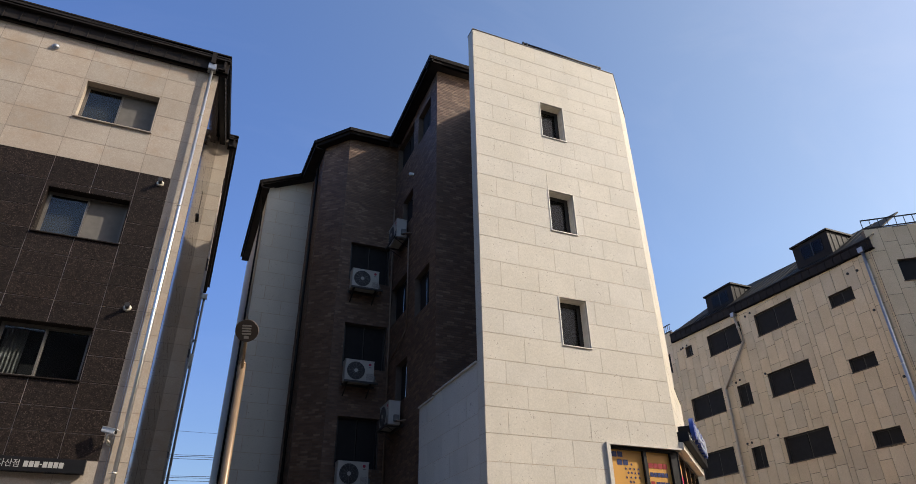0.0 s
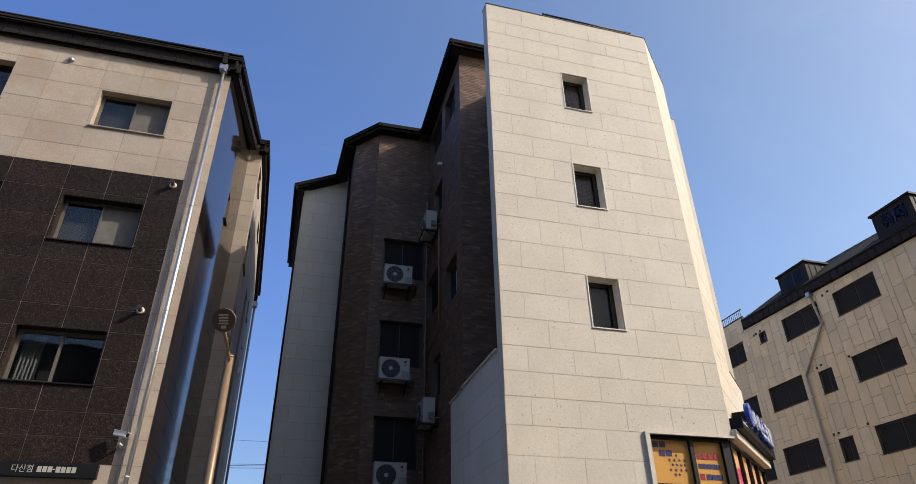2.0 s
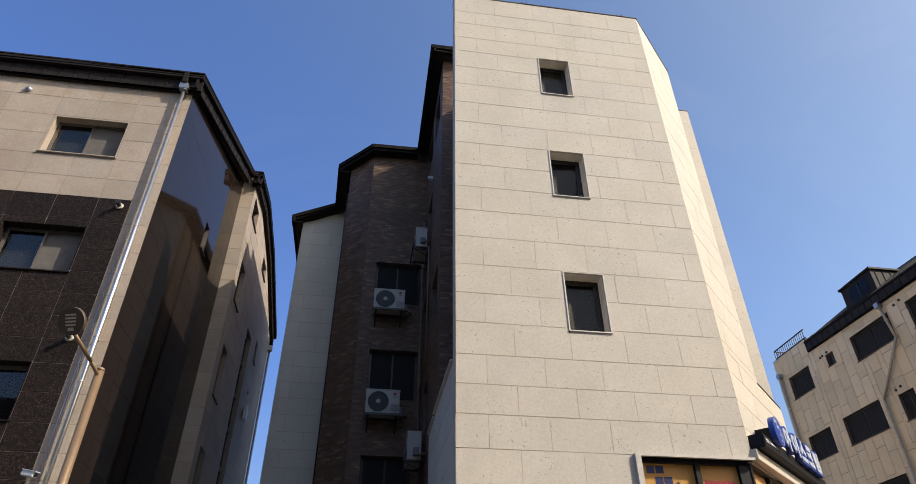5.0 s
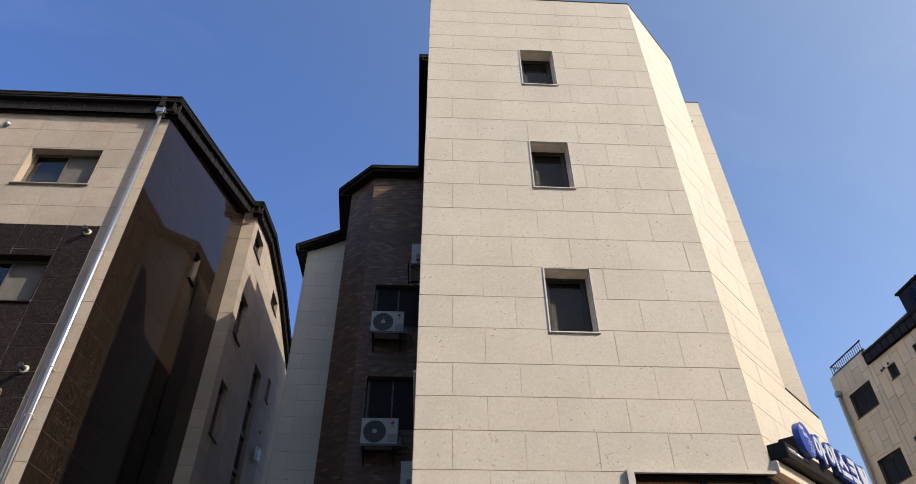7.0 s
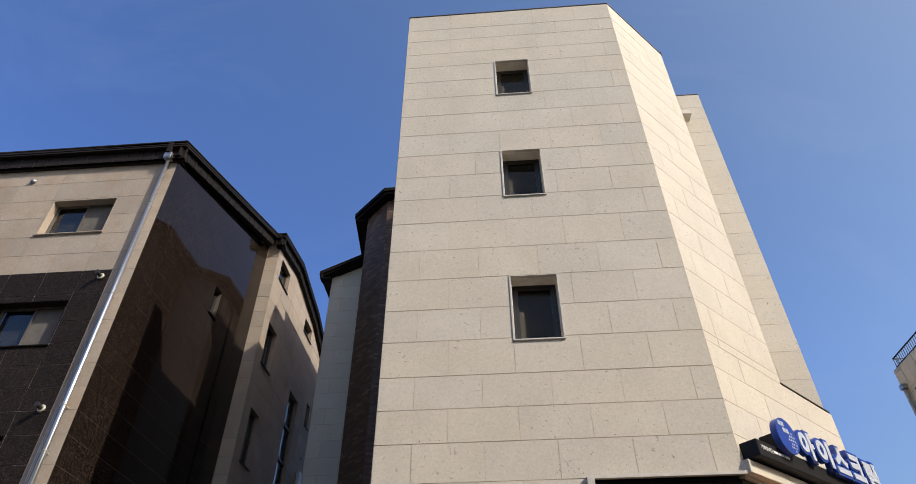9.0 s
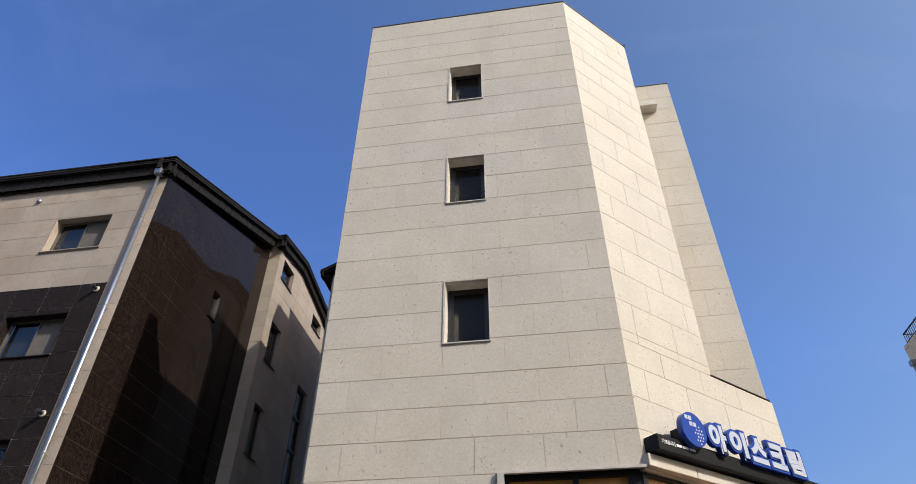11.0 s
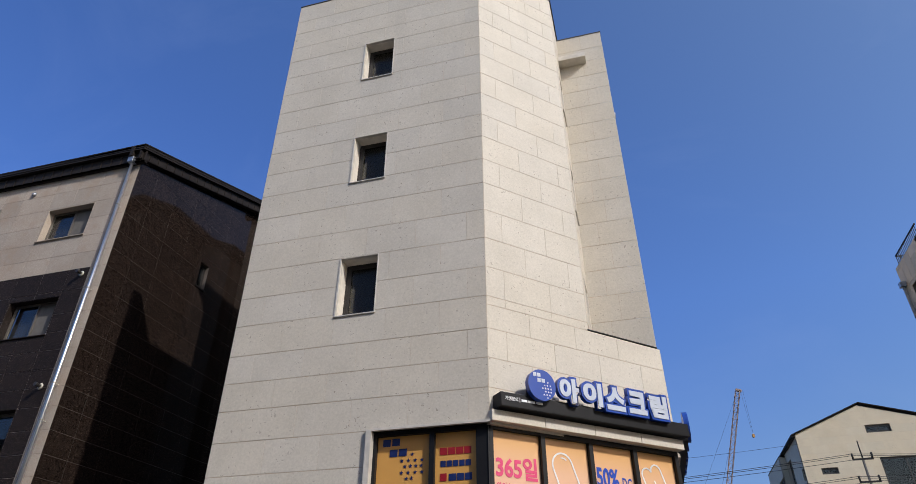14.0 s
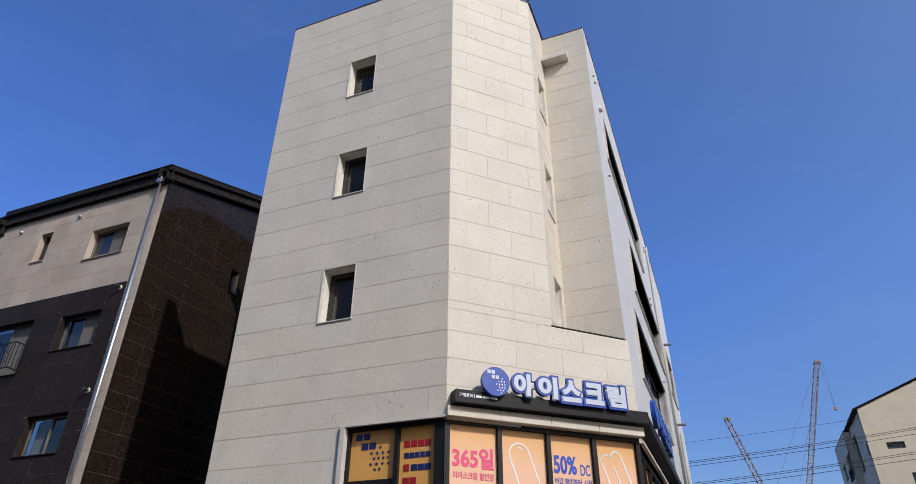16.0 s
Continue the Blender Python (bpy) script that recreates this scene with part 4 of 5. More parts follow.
lf_w = [(-3.5, -1.86, 11.85, 12.98), (-3.5, -1.86, 8.74, 9.87), (-3.5, -1.86, 5.68, 6.79), (-6.07, -5.47, 12.26, 13.41), (-7.0, -4.72, 8.2, 10.0), (-6.9, -4.72, 5.2, 6.9), (-9.6, -7.9, 12.2, 13.1)]
lfw = wall("wall", left, LF, (-12.5, -0.65, 0, 14.4), lf_w, BEIGE_JOINT, 0.3, label="granite-clad front wall")
rows_b = [14.3, 13.61, 13.01, 12.41, 11.79, 11.21, 10.67]
rows_d = [10.67, 10.02, 9.31, 8.78, 8.27, 7.76, 7.27, 6.78, 6.21, 5.66, 5.15, 4.69, 4.22]
cols = [-1.84, -2.70, -3.56, -4.70, -5.50, -6.35, -7.2, -8.1, -9.0, -9.9, -10.8, -11.6, -12.5]
def grid(cs, rs):
    return [(min(a, b), max(a, b), min(c, d), max(c, d)) for a, b in zip(cs, cs[1:]) for c, d in zip(rs, rs[1:])]
panels(lfw, LF, grid([-1.16] + cols, rows_b), lf_w, BEIGE)
panels(lfw, LF, grid([-0.65, -1.16], rows_b + rows_d[1:] + [3.7, 3.2]), lf_w, BEIGE)
dj = wall("wall", left, LF @ Matrix.Translation((0, -0.006, 0)), (-12.5, -1.16, 4.22, 10.67), lf_w, DARK_JOINT, 0.004)
panels(lfw, LF @ Matrix.Translation((0, -0.008, 0)), grid([-1.16] + cols, rows_d), lf_w, DARK_GRANITE, gap=0.011, proud=0.005)
panels(lfw, LF, grid([-1.16] + cols, [4.22, 3.4, 2.6]), [], BEIGE)
# polished side, gable line rises towards the ridge
GAB = (-0.35, 1, 14.22)
lsw = wall("wall", left, LS, (0.0, 6.1, 0, 16.6), [(3.48, 3.90, 11.87, 12.76)], POLISHED_JOINT, 0.3, [GAB], "polished dark granite side wall")
rows_s = [16.5, 15.9, 15.3, 14.7, 14.2] + rows_b[1:] + rows_d[1:] + [3.7, 3.2, 2.7]
panels(lsw, LS, grid([0.0] + [0.75 + 0.92 * i for i in range(6)] + [6.08], rows_s), [(3.48, 3.90, 11.87, 12.76)], POLISHED, clips=[GAB], gap=0.008, proud=0.005)
window(left, LS, (3.48, 3.90, 11.87, 12.76), 0.12, 1, FRAME, TINT_GLASS, sill=FRAME)
# beige rear part standing proud
RB = wall_frame(-0.54, 20.36, 0)
rbw = wall("wall", left, RB, (0, 0.42, 0, 16.9), [], BEIGE_JOINT, 0.3)
panels(rbw, RB, grid([0.0, 0.425], rows_s), [], BEIGE)
lb_w = [(0.42, 1.40, 15.28, 16.12), (0.45, 1.3, 12.0, 13.5), (0.5, 1.25, 8.85, 10.5), (3.74, 4.75, 15.25, 15.83), (3.48, 4.5, 4.0, 12.58), (5.55, 6.0, 12.2, 13.1), (0.5, 1.25, 5.75, 7.4)]
CL = [(-0.18, 1, 16.5), (0.24, 1, 17.35), (0.42, 1, 18.05)]
lbw = wall("wall", left, LB, (0, 8.6, 0, 17.4), lb_w, BEIGE_JOINT, 0.3, CL, "beige granite side wall")
panels(lbw, LB, bond(0, 8.6, rows_s[::-1] + [17.1], (0.9, 0.9), 1.05), lb_w, BEIGE, clips=CL)
for i, r in enumerate(lb_w):
    window(left, LB, r, 0.14, 1, FRAME, GLASS, sill=FRAME)
for z in (5.2, 6.4, 7.7, 9.0, 10.2, 11.4):
    part("transom", rbox(3.48, 4.5, 0.10, 0.2, z, z + 0.09), FRAME, left, "", LB)
# front windows
for i, r in enumerate(lf_w):
    window(left, LF, r, 0.2, 1 if i == 3 else 2, FRAME_LIGHT if i != 3 else FRAME, TINT_GLASS, behind="curtain" if i == 2 else ("blind" if i < 2 else "room"), screen=i not in (2, 3), sill=BEIGE if i in (0, 3) else DARK_GRANITE)
    stone = BEIGE if i in (0, 3, 6) else DARK_GRANITE
    s0, s1, z0, z1 = r
    for a, b, c, d in ((s0, s0 + 0.012, z0, z1 - 0.012), (s1 - 0.012, s1, z0, z1 - 0.012), (s0, s1, z1 - 0.012, z1)):
        part("reveal_stone", rbox(a, b, -0.004, 0.2, c, d), stone, left, "", LF)
# eaves
N1 = Vector((-0.21, 0, 0))
eave(left, [(-8.15, 14.02, 14.70), (-0.44, 14.02, 14.70)], [(0, 1, 0)], 0.56, 0.26, 0.36, lip=0.19, back=0.11)
eave(left, [(-12.5, 14.02, 14.40), (-8.15, 14.02, 14.40)], [(0, 1, 0)], 0.56, 0.26, 0.36, lip=0.19, back=0.11)
eave(left, [(-0.44, 14.02, 14.70), (-0.20, 20.1, 16.74)], [(-1, 0.03, 0)], 0.52, 0.26, 0.36, lip=0.19, back=0.09)
eave(left, [(-0.20, 20.1, 16.74), (0.10, 20.1, 16.74)], [(0, 1, 0)], 0.5, 0.28, 0, lip=0.19, back=0.09)
eave(left, [(0.10, 20.1, 16.74), (0.10, 22.3, 17.10), (0.10, 25.0, 16.60), (0.10, 29.2, 14.93)], [(-1, 0, 0)] * 3, 0.5, 0.25, 0.36, lip=0.19, back=0.09)
rf = bmesh.new()
slab(rf, [(-0.44, 14.02, 14.69), (-0.20, 20.1, 16.73), (0.1, 22.3, 17.09), (-12.5, 22.3, 17.09), (-12.5, 14.02, 14.45)], (0, 0, -0.06))
slab(rf, [(0.1, 22.3, 17.12), (0.1, 25, 16.62), (0.1, 29.2, 14.95), (-12.5, 29.2, 14.95), (-12.5, 22.3, 17.12)], (0, 0, -0.06))
part("roof", rf, ROOF_TOP, left, "dark metal roof")
part("rear_wall", rbox(-12.5, -0.15, 28.9, 29.1, 0, 15), BEIGE, left)

# downpipe on the front corner
def downpipe(pts, r, label, clamps=(), hopper=None, mat=None, inward=(0, 1, 0)):
    t = thing("downpipe", label, "downpipe", pts[-1])
    part("pipe", tube([Vector(p) for p in pts], r, 14), mat or STEEL, t)
    for z in clamps:
        p = min((Vector(a).lerp(Vector(b), (z - a[2]) / (b[2] - a[2])) for a, b in zip(pts, pts[1:]) if min(a[2], b[2]) <= z <= max(a[2], b[2]) and a[2] != b[2]), key=lambda v: v.z, default=None)
        if p is None:
            continue
        bm = bmesh.new()
        rod(bm, p + Vector((0, 0, -0.014)), p + Vector((0, 0, 0.018)), r * 1.10, 14)
        n = Vector(inward)
        rod(bm, p, p + n * 0.14, 0.012, 6)
        side = n.cross(Vector((0, 0, 1)))
        rod(bm, p - side * (r * 1.1), p - side * (r * 1.1 + 0.045), 0.010, 6)
        part("clamp", bm, BLACK if mat is BLACK else VENT, t)
    if hopper:
        x, y, z, w, h = hopper
        part("hopper", rbox(x - w / 2, x + w / 2, y - w / 2, y + w / 2, z, z + h, 0.012), GALV, t, "square sheet-metal hopper")
    return t
downpipe([(-0.84, 14.13, 14.15), (-0.84, 14.13, 0.1)], 0.043, "shiny round steel downpipe on a granite wall", (12.6, 9.9, 7.3, 6.4, 4.0), (-0.85, 14.12, 14.12, 0.20, 0.20))
downpipe([(-0.02, 28.75, 14.1), (-0.02, 28.75, 0.1)], 0.05, "round steel downpipe at the rear corner of a granite wall", (12.0, 9.0, 6.0), (-0.02, 28.75, 13.95, 0.22, 0.22), GALV, (-1, 0, 0))
gutter_outlet = thing("gutter_outlet", "black gutter outlet box above a rain hopper", "gutter outlet", (-0.85, 14.0, 14.5))
part("spout", rbox(-0.91, -0.79, 13.985, 14.09, 14.30, 14.66, 0.008), ROOF, gutter_outlet)
for dx in (0.09, 0.125):
    c = thing("wall_cable", "thin grey cable running down the granite wall", "cable", (-0.98, 14.2, 3))
    part("conduit", rod(bmesh.new(), (-0.90 - dx, 14.20, 9.6), (-0.90 - dx, 14.20, 1.0), 0.007, 8), GALV, c)

# wall vents
def vent(m, s, z, label="short cream metal vent spout on a granite wall", length=0.19):
    t = thing("wall_vent", label, "vent", m @ Vector((s, 0, z)), "wall vents")
    bm = bmesh.new()
    rod(bm, (s, -0.03, z), (s, -0.055, z), 0.085, 20, 0.06)
    part("flange", bm, VENT, t, "", m)
    bm = bmesh.new()
    rod(bm, (s, -0.05, z), (s, -length, z + 0.01), 0.042, 16, 0.040)
    rod(bm, (s, -length + 0.035, z + 0.012), (s, -length - 0.01, z + 0.012), 0.052, 16)
    part("spout", bm, FRAME, t, "dark spout", m)
    return t
for s, z in ((-1.36, 10.47), (-1.36, 7.30)):
    vent(LF, s, z)
def cap(m, s, z, r=0.07, label="small round metal vent cap", mat=None):
    t = thing("vent_cap", label, "vent", m @ Vector((s, 0, z)), "vent caps")
    bm = bmesh.new()
    bmesh.ops.create_uvsphere(bm, u_segments=18, v_segments=10, radius=r, matrix=m @ Matrix.Translation((s, -0.03, z)) @ Matrix.Diagonal((1, 0.9, 1, 1)))
    for f in bm.faces:
        f.smooth = True
    part("hood", bm, mat or GALV, t)
    bm = bmesh.new()
    rod(bm, m @ Vector((s, -0.02, z)), m @ Vector((s, -0.045, z)), r * 1.15, 18)
    part("flange", bm, mat or GALV, t)
    return t
for s, z in ((-4.37, 13.74), (-7.2, 13.74)):
    cap(LF, s, z)
cap(LB, 5.75, 11.0)
mb = thing("meter_box", "pale grey meter box on a granite wall", "meter box", (-0.1, 26.1, 10))
part("case", rbox(5.5, 5.85, -0.14, -0.03, 9.9, 10.4, 0.01), WHITE_PLASTIC, mb, "", LB)
part("door_panel", rbox(5.53, 5.82, -0.15, -0.14, 9.93, 10.37, 0.004), GALV, mb, "", LB)

# security camera
cc = thing("security_camera", "white bullet security camera on a bracket", "camera", (-1.08, 14.1, 4.7))
bm = bmesh.new()
box(bm, -0.13, 0.13, -0.05, 0.05, -0.045, 0.045, 0.012)
CM = LF @ Matrix.Translation((-1.10, -0.22, 4.74)) @ pose(0, 0, 0, 0, -12, 160)
part("housing", bm, WHITE_PLASTIC, cc, "", CM)
part("hood", rbox(-0.16, 0.13, -0.058, 0.058, 0.045, 0.055), WHITE_PLASTIC, cc, "", CM)
part("lens", rod(bmesh.new(), (-0.13, 0, 0), (-0.145, 0, 0), 0.034, 16), BLACK, cc, "", CM)
bm = tube([Vector((-1.10, -0.22, 4.69)), Vector((-1.10, -0.2, 4.58)), Vector((-1.06, -0.04, 4.56))], 0.022, 10)
rod(bm, (-1.06, -0.045, 4.56), (-1.06, -0.02, 4.56), 0.055, 16)
part("bracket", bm, VENT, cc, "", LF)

# name board
nb = thing("name_board", "dark name board with pale lettering over the entrance", "sign", (-2.5, 14.1, 4.3))
part("board", rbox(-6.5, -1.35, -0.16, -0.03, 3.95, 4.20, 0.006), SIGN_BLACK, nb, "", LF)
lettering(nb, LF, "다산점", -2.72, 4.02, 0.33, 0.13, -0.162, AC_WHITE, 0.004, 0.0)
bars(nb, LF, AC_WHITE, [(-2.32, 4.03, 0.07, 0.10), (-2.235, 4.03, 0.07, 0.10), (-2.15, 4.03, 0.07, 0.10), (-2.07, 4.07, 0.04, 0.02), (-2.02, 4.03, 0.07, 0.10), (-1.935, 4.03, 0.07, 0.10), (-1.85, 4.03, 0.07, 0.10), (-1.765, 4.03, 0.07, 0.10)], -0.162, "number_bar")

# balcony railing
br = thing("balcony_railing", "black wrought-iron balcony railing with scrolls", "railing", (-5.6, 14.1, 8.3))
bm = bmesh.new()
for z in (8.25, 9.05):
    box(bm, -7.0, -4.55, -0.42, -0.39, z, z + 0.03)
    box(bm, -4.58, -4.55, -0.42, 0.0, z, z + 0.03)
part("rail", bm, BLACK, br, "", LF)
for i in range(20):
    s = -6.95 + i * 0.125
    part("bar", rbox(s, s + 0.014, -0.412, -0.398, 8.28, 9.05), BLACK, br, "", LF)
for i in range(3):
    part("bar", rbox(-4.572, -4.558, -0.3 + 0.12 * i, -0.286 + 0.12 * i, 8.28, 9.05), BLACK, br, "", LF)
bm = bmesh.new()
for i in range(6):
    c = -6.7 + 0.4 * i
    for k in (-1, 1):
        pts = [Vector((c + k * 0.09 * a * math.cos(a * 5.5), -0.418, 8.66 + k * 0.1 + 0.12 * a * math.sin(a * 5.5))) for a in [j / 14 for j in range(15)]]
        for p, q in zip(pts, pts[1:]):
            rod(bm, p, q, 0.008, 5)
part("scrolls", bm, BLACK, br, "", LF)

# ---- street lamp ----
sl = thing("street_lamp", "brown steel street lamp with a round flat head", "street lamp", (0.87, 10.6, 0))
part("pole", rod(bmesh.new(), (0.87, 10.6, 0), (0.87, 10.6, 5.17), 0.062, 18, 0.055), POLE, sl)
part("pole_cap", rod(bmesh.new(), (0.87, 10.6, 5.17), (0.87, 10.6, 5.21), 0.06, 18, 0.045), POLE, sl)
part("arm", tube([Vector((0.87, 10.6, 5.1)), Vector((0.85, 10.3, 5.17)), Vector((0.80, 9.72, 5.27))], 0.024, 10), POLE, sl)
HM = look((0.79, 9.60, 5.36), (0.25, 7.5, 4.15))
bm = bmesh.new()
rod(bm, (0, 0, 0.03), (0, 0, -0.02), 0.165, 32)
rod(bm, (0, 0, 0.07), (0, 0, 0.03), 0.10, 32, 0.16)
part("head", bm, LAMP_HEAD, sl, "dark round head", HM)
for y in (0.075, 0.035, -0.005, -0.045):
    part("led_strip", rbox(-0.065, 0.065, y - 0.011, y + 0.011, -0.027, -0.02), LENS, sl, "pale led strip", HM)
part("sensor_cover", rbox(-0.035, 0.035, -0.115, -0.075, -0.027, -0.02), LENS, sl, "pale sensor cover", HM)

# ---- air conditioners ----
def air_conditioner(at, degrees, label, w=0.88, h=0.66, d=0.33):
    t = thing("air_conditioner", label, "air conditioner", at, "outdoor units")
    m = pose(*at, 0, 0, degrees)
    part("case", rbox(0, w, 0, d, 0, h, 0.012), AC_WHITE, t, "", m)
    part("lid", rbox(-0.008, w + 0.008, -0.008, d + 0.008, h - 0.03, h + 0.006, 0.006), AC_WHITE, t, "", m)
    cx, cz, R = w * 0.37, h * 0.5, h * 0.41
    fan = part("fan_grille", disc(None, cx, cz, R, -0.012, 0.01), AC_DARK, t, "dark round fan grille", m)
    bm = bmesh.new()
    for k in range(1, 7):
        r = R * k / 6.5
        for i in range(28):
            a, b = 2 * math.pi * i / 28, 2 * math.pi * (i + 1) / 28
            rod(bm, (cx + r * math.cos(a), -0.018, cz + r * math.sin(a)), (cx + r * math.cos(b), -0.018, cz + r * math.sin(b)), 0.002, 4)
    for i in range(12):
        a = 2 * math.pi * i / 12
        rod(bm, (cx, -0.018, cz), (cx + R * math.cos(a), -0.018, cz + R * math.sin(a)), 0.004, 4)
    part("grille_wire", bm, AC_GREY, fan, "", m)
    part("hub", disc(None, cx, cz, 0.055, -0.028, -0.01, 20), AC_WHITE, fan, "", m)
    part("badge", disc(None, w * 0.85, h * 0.83, 0.042, -0.006, 0.004, 20), RED, t, "round red badge", m)
    part("nameplate", rbox(w * 0.81, w * 0.9, -0.005, 0.004, h * 0.68, h * 0.72), AC_GREY, t, "", m)
    bm = bmesh.new()
    for i in range(9):
        box(bm, w * 0.74, w * 0.97, -0.004, 0.004, h * 0.12 + i * 0.022, h * 0.12 + i * 0.022 + 0.008)
    part("louvre", bm, AC_GREY, t, "", m)
    for s in (0.06, w - 0.1):
        part("bracket_arm", rbox(s, s + 0.04, -0.06, d + 0.2, -0.05, -0.01), FRAME, t, "", m)
        part("bracket_brace", slab(bmesh.new(), [(s, -0.02, -0.05), (s + 0.04, -0.02, -0.05), (s + 0.04, d + 0.17, -0.34), (s, d + 0.17, -0.34)], (0, 0.03, -0.01)), FRAME, t, "", m)
    for y in (-0.09, d + 0.02):
        part("bracket_bar", rbox(-0.03, w + 0.12, y, y + 0.03, -0.06, 0.0), FRAME, t, "", m)
    part("service_valve", rbox(w, w + 0.09, d * 0.4, d * 0.85, 0.08, 0.26, 0.01), AC_GREY, t, "", m)
    bm = tube([Vector((w + 0.05, d * 0.6, 0.12)), Vector((w + 0.16, d * 0.7, 0.06)), Vector((w + 0.2, d + 0.1, 0.1)), Vector((w + 0.2, d + 0.2, 0.3))], 0.022, 8)
    part("pipe", bm, COPPER, t, "", m)
    return t
lab = "off-white outdoor air-conditioning unit on bracket"
for z in (10.68, 7.62, 4.68):
    air_conditioner((4.29, 18.40, z), 0, lab + " by a brick wall")
for y, z in ((18.05, 12.08), (18.10, 6.15)):
    air_conditioner((5.33, y, z), -90, lab + " on the brick side wall")

# pipes on the brick wall
rp = thing("refrigerant_pipe", "tan lagged pipe running up the brick wall", "pipe", (5.7, 17.05, 8))
part("pipe", tube([Vector((5.70, 17.05, 12.0)), Vector((5.70, 17.05, 8.9)), Vector((5.70, 18.6, 8.35))], 0.024, 10), COPPER, rp)
rp = thing("refrigerant_pipe", "tan lagged pipe running up the brick wall", "pipe", (5.7, 18.6, 4))
part("pipe", tube([Vector((5.68, 18.72, 14.1)), Vector((5.68, 18.72, 3.0))], 0.026, 10), COPPER, rp)
downpipe([(3.10, 20.40, 16.3), (3.10, 20.40, 0.1)], 0.045, "black downpipe at the edge of the brick wall", (13, 9, 5), None, BLACK, (1, 0, 0))
downpipe([(1.30, 21.6, 15.75), (1.48, 22.7, 15.2), (1.48, 22.7, 0.1)], 0.033, "black downpipe beside the pale stone wall", (13.8, 10, 6), None, BLACK, (1, 0, 0))
wl = thing("wall_light", "small white fitting on the brick wall", "lamp", (5.7, 16.5, 14.4))
part("fitting", rbox(5.60, 5.755, 16.85, 16.95, 14.35, 14.45, 0.01), WHITE_PLASTIC, wl)

# rooftop rail on the tower
rr = thing("roof_rail", "low black rail along the roof edge", "railing", (8.9, 11.95, 16))
part("rail", rod(bmesh.new(), (7.48, 12.08, 16.50), (10.25, 12.08, 16.50), 0.03, 10), BLACK, rr)
for x in (7.5, 7.62, 10.1, 10.22):
    part("post", rod(bmesh.new(), (x, 12.08, 15.96), (x, 12.08, 16.54), 0.03, 8), BLACK, rr)

# fittings on the white side wall
for s, z in ((0.85, 14.88), (0.95, 14.72), (1.29, 11.75), (10.7, 14.8), (10.7, 14.65), (9.5, 12.0), (9.6, 11.8), (9.8, 9.0)):
    cap(EAST, s, z, 0.035, "small white vent cap on the metal wall")
for s, z in ((13.3, 11.65), (13.9, 8.58)):
    t = thing("exhaust_pipe", "grey exhaust pipe standing out of the side wall", "pipe", EAST @ Vector((s, 0, z)))
    part("pipe", rod(bmesh.new(), (s, 0, z), (s, -0.32, z), 0.05, 12), AC_GREY, t, "", EAST)
for s, z0, z1 in ((11.6, 5.6, 15.3), (14.2, 5.0, 8.3)):
    t = thing("downpipe", "pale downpipe on the white side wall", "downpipe", EAST @ Vector((s, 0, z0)))
    part("pipe", rod(bmesh.new(), (s, -0.07, z0), (s, -0.07, z1), 0.05, 12), AC_WHITE, t, "", EAST)
sp = thing("wall_spotlight", "small white spotlight on the metal wall", "lamp", EAST @ Vector((1.25, 0, 13.9)))
part("head", rbox(1.2, 1.38, -0.09, 0.0, 13.98, 14.06, 0.01), WHITE_PLASTIC, sp, "", EAST)

# ---- sand-coloured apartment building ----
RT = -90.0
RF = wall_frame(23.1, 17.3, RT)        # local x = -s
right = thing("apartment_building", "sand-coloured stone apartment building with dark metal roof and dormers", "building", (27, 20, 0))
rw_s = [(0.35, 2.45, 12.10, 13.12), (3.32, 5.48, 12.17, 13.20), (6.58, 7.06, 12.66, 13.18), (8.22, 9.70, 12.26, 13.26), (-2.36, -1.30, 11.92, 12.45),
        (0.36, 2.53, 9.38, 10.41), (3.58, 4.33, 9.43, 10.37), (5.22, 7.35, 9.50, 10.58), (-2.36, -1.28, 9.27, 9.80), (8.17, 9.66, 9.53, 10.56),
        (0.36, 2.54, 6.68, 7.70), (3.60, 4.33, 6.75, 7.64), (5.3, 7.42, 6.82, 7.93), (-2.36, -1.28, 6.52, 7.09), (8.17, 9.66, 6.82, 7.9)]
rw_w = [(-b, -a, c, d) for a, b, c, d in rw_s]
rwall = wall("wall", right, RF, (-10.42, 3.55, 0, 13.75), rw_w, SAND_JOINT, 0.3, label="sand limestone wall in upright panels")
wall("wall", right, RF, (-10.42, -7.85, 13.75, 14.38), [], SAND_JOINT, 0.3)
RA = RF @ pose(3.55, 0, 0, 0, 0, 52)      # splayed corner wall
ra_w = [(0.72, 2.5, 12.02, 12.9), (0.72, 2.5, 9.3, 10.2), (0.72, 2.5, 6.6, 7.5)]
rwall2 = wall("wall", right, RA, (0, 6.0, 0, 14.32), ra_w, SAND_JOINT, 0.3, label="sand limestone splayed corner wall")
rnd = random.Random(5)
cols_r, s = [], -10.42
while s < 9.5:
    w = rnd.choice((0.50, 0.50, 0.46, 0.24, 0.52))
    cols_r.append((s, min(s + w, 3.55 if s < 3.55 else 9.55)))
    w = cols_r[-1][1] - s
    s += w
rects = []
for a, b in cols_r:
    z = 4.6 - rnd.random() * 0.9
    while z < 14.6:
        hgt = rnd.choice((0.95, 1.0, 1.0, 0.8))
        rects.append((a, b, max(z, 4.6), min(z + hgt, 14.36 if b < -7.85 else (13.72 if b <= 3.56 else 14.3))))
        z += hgt
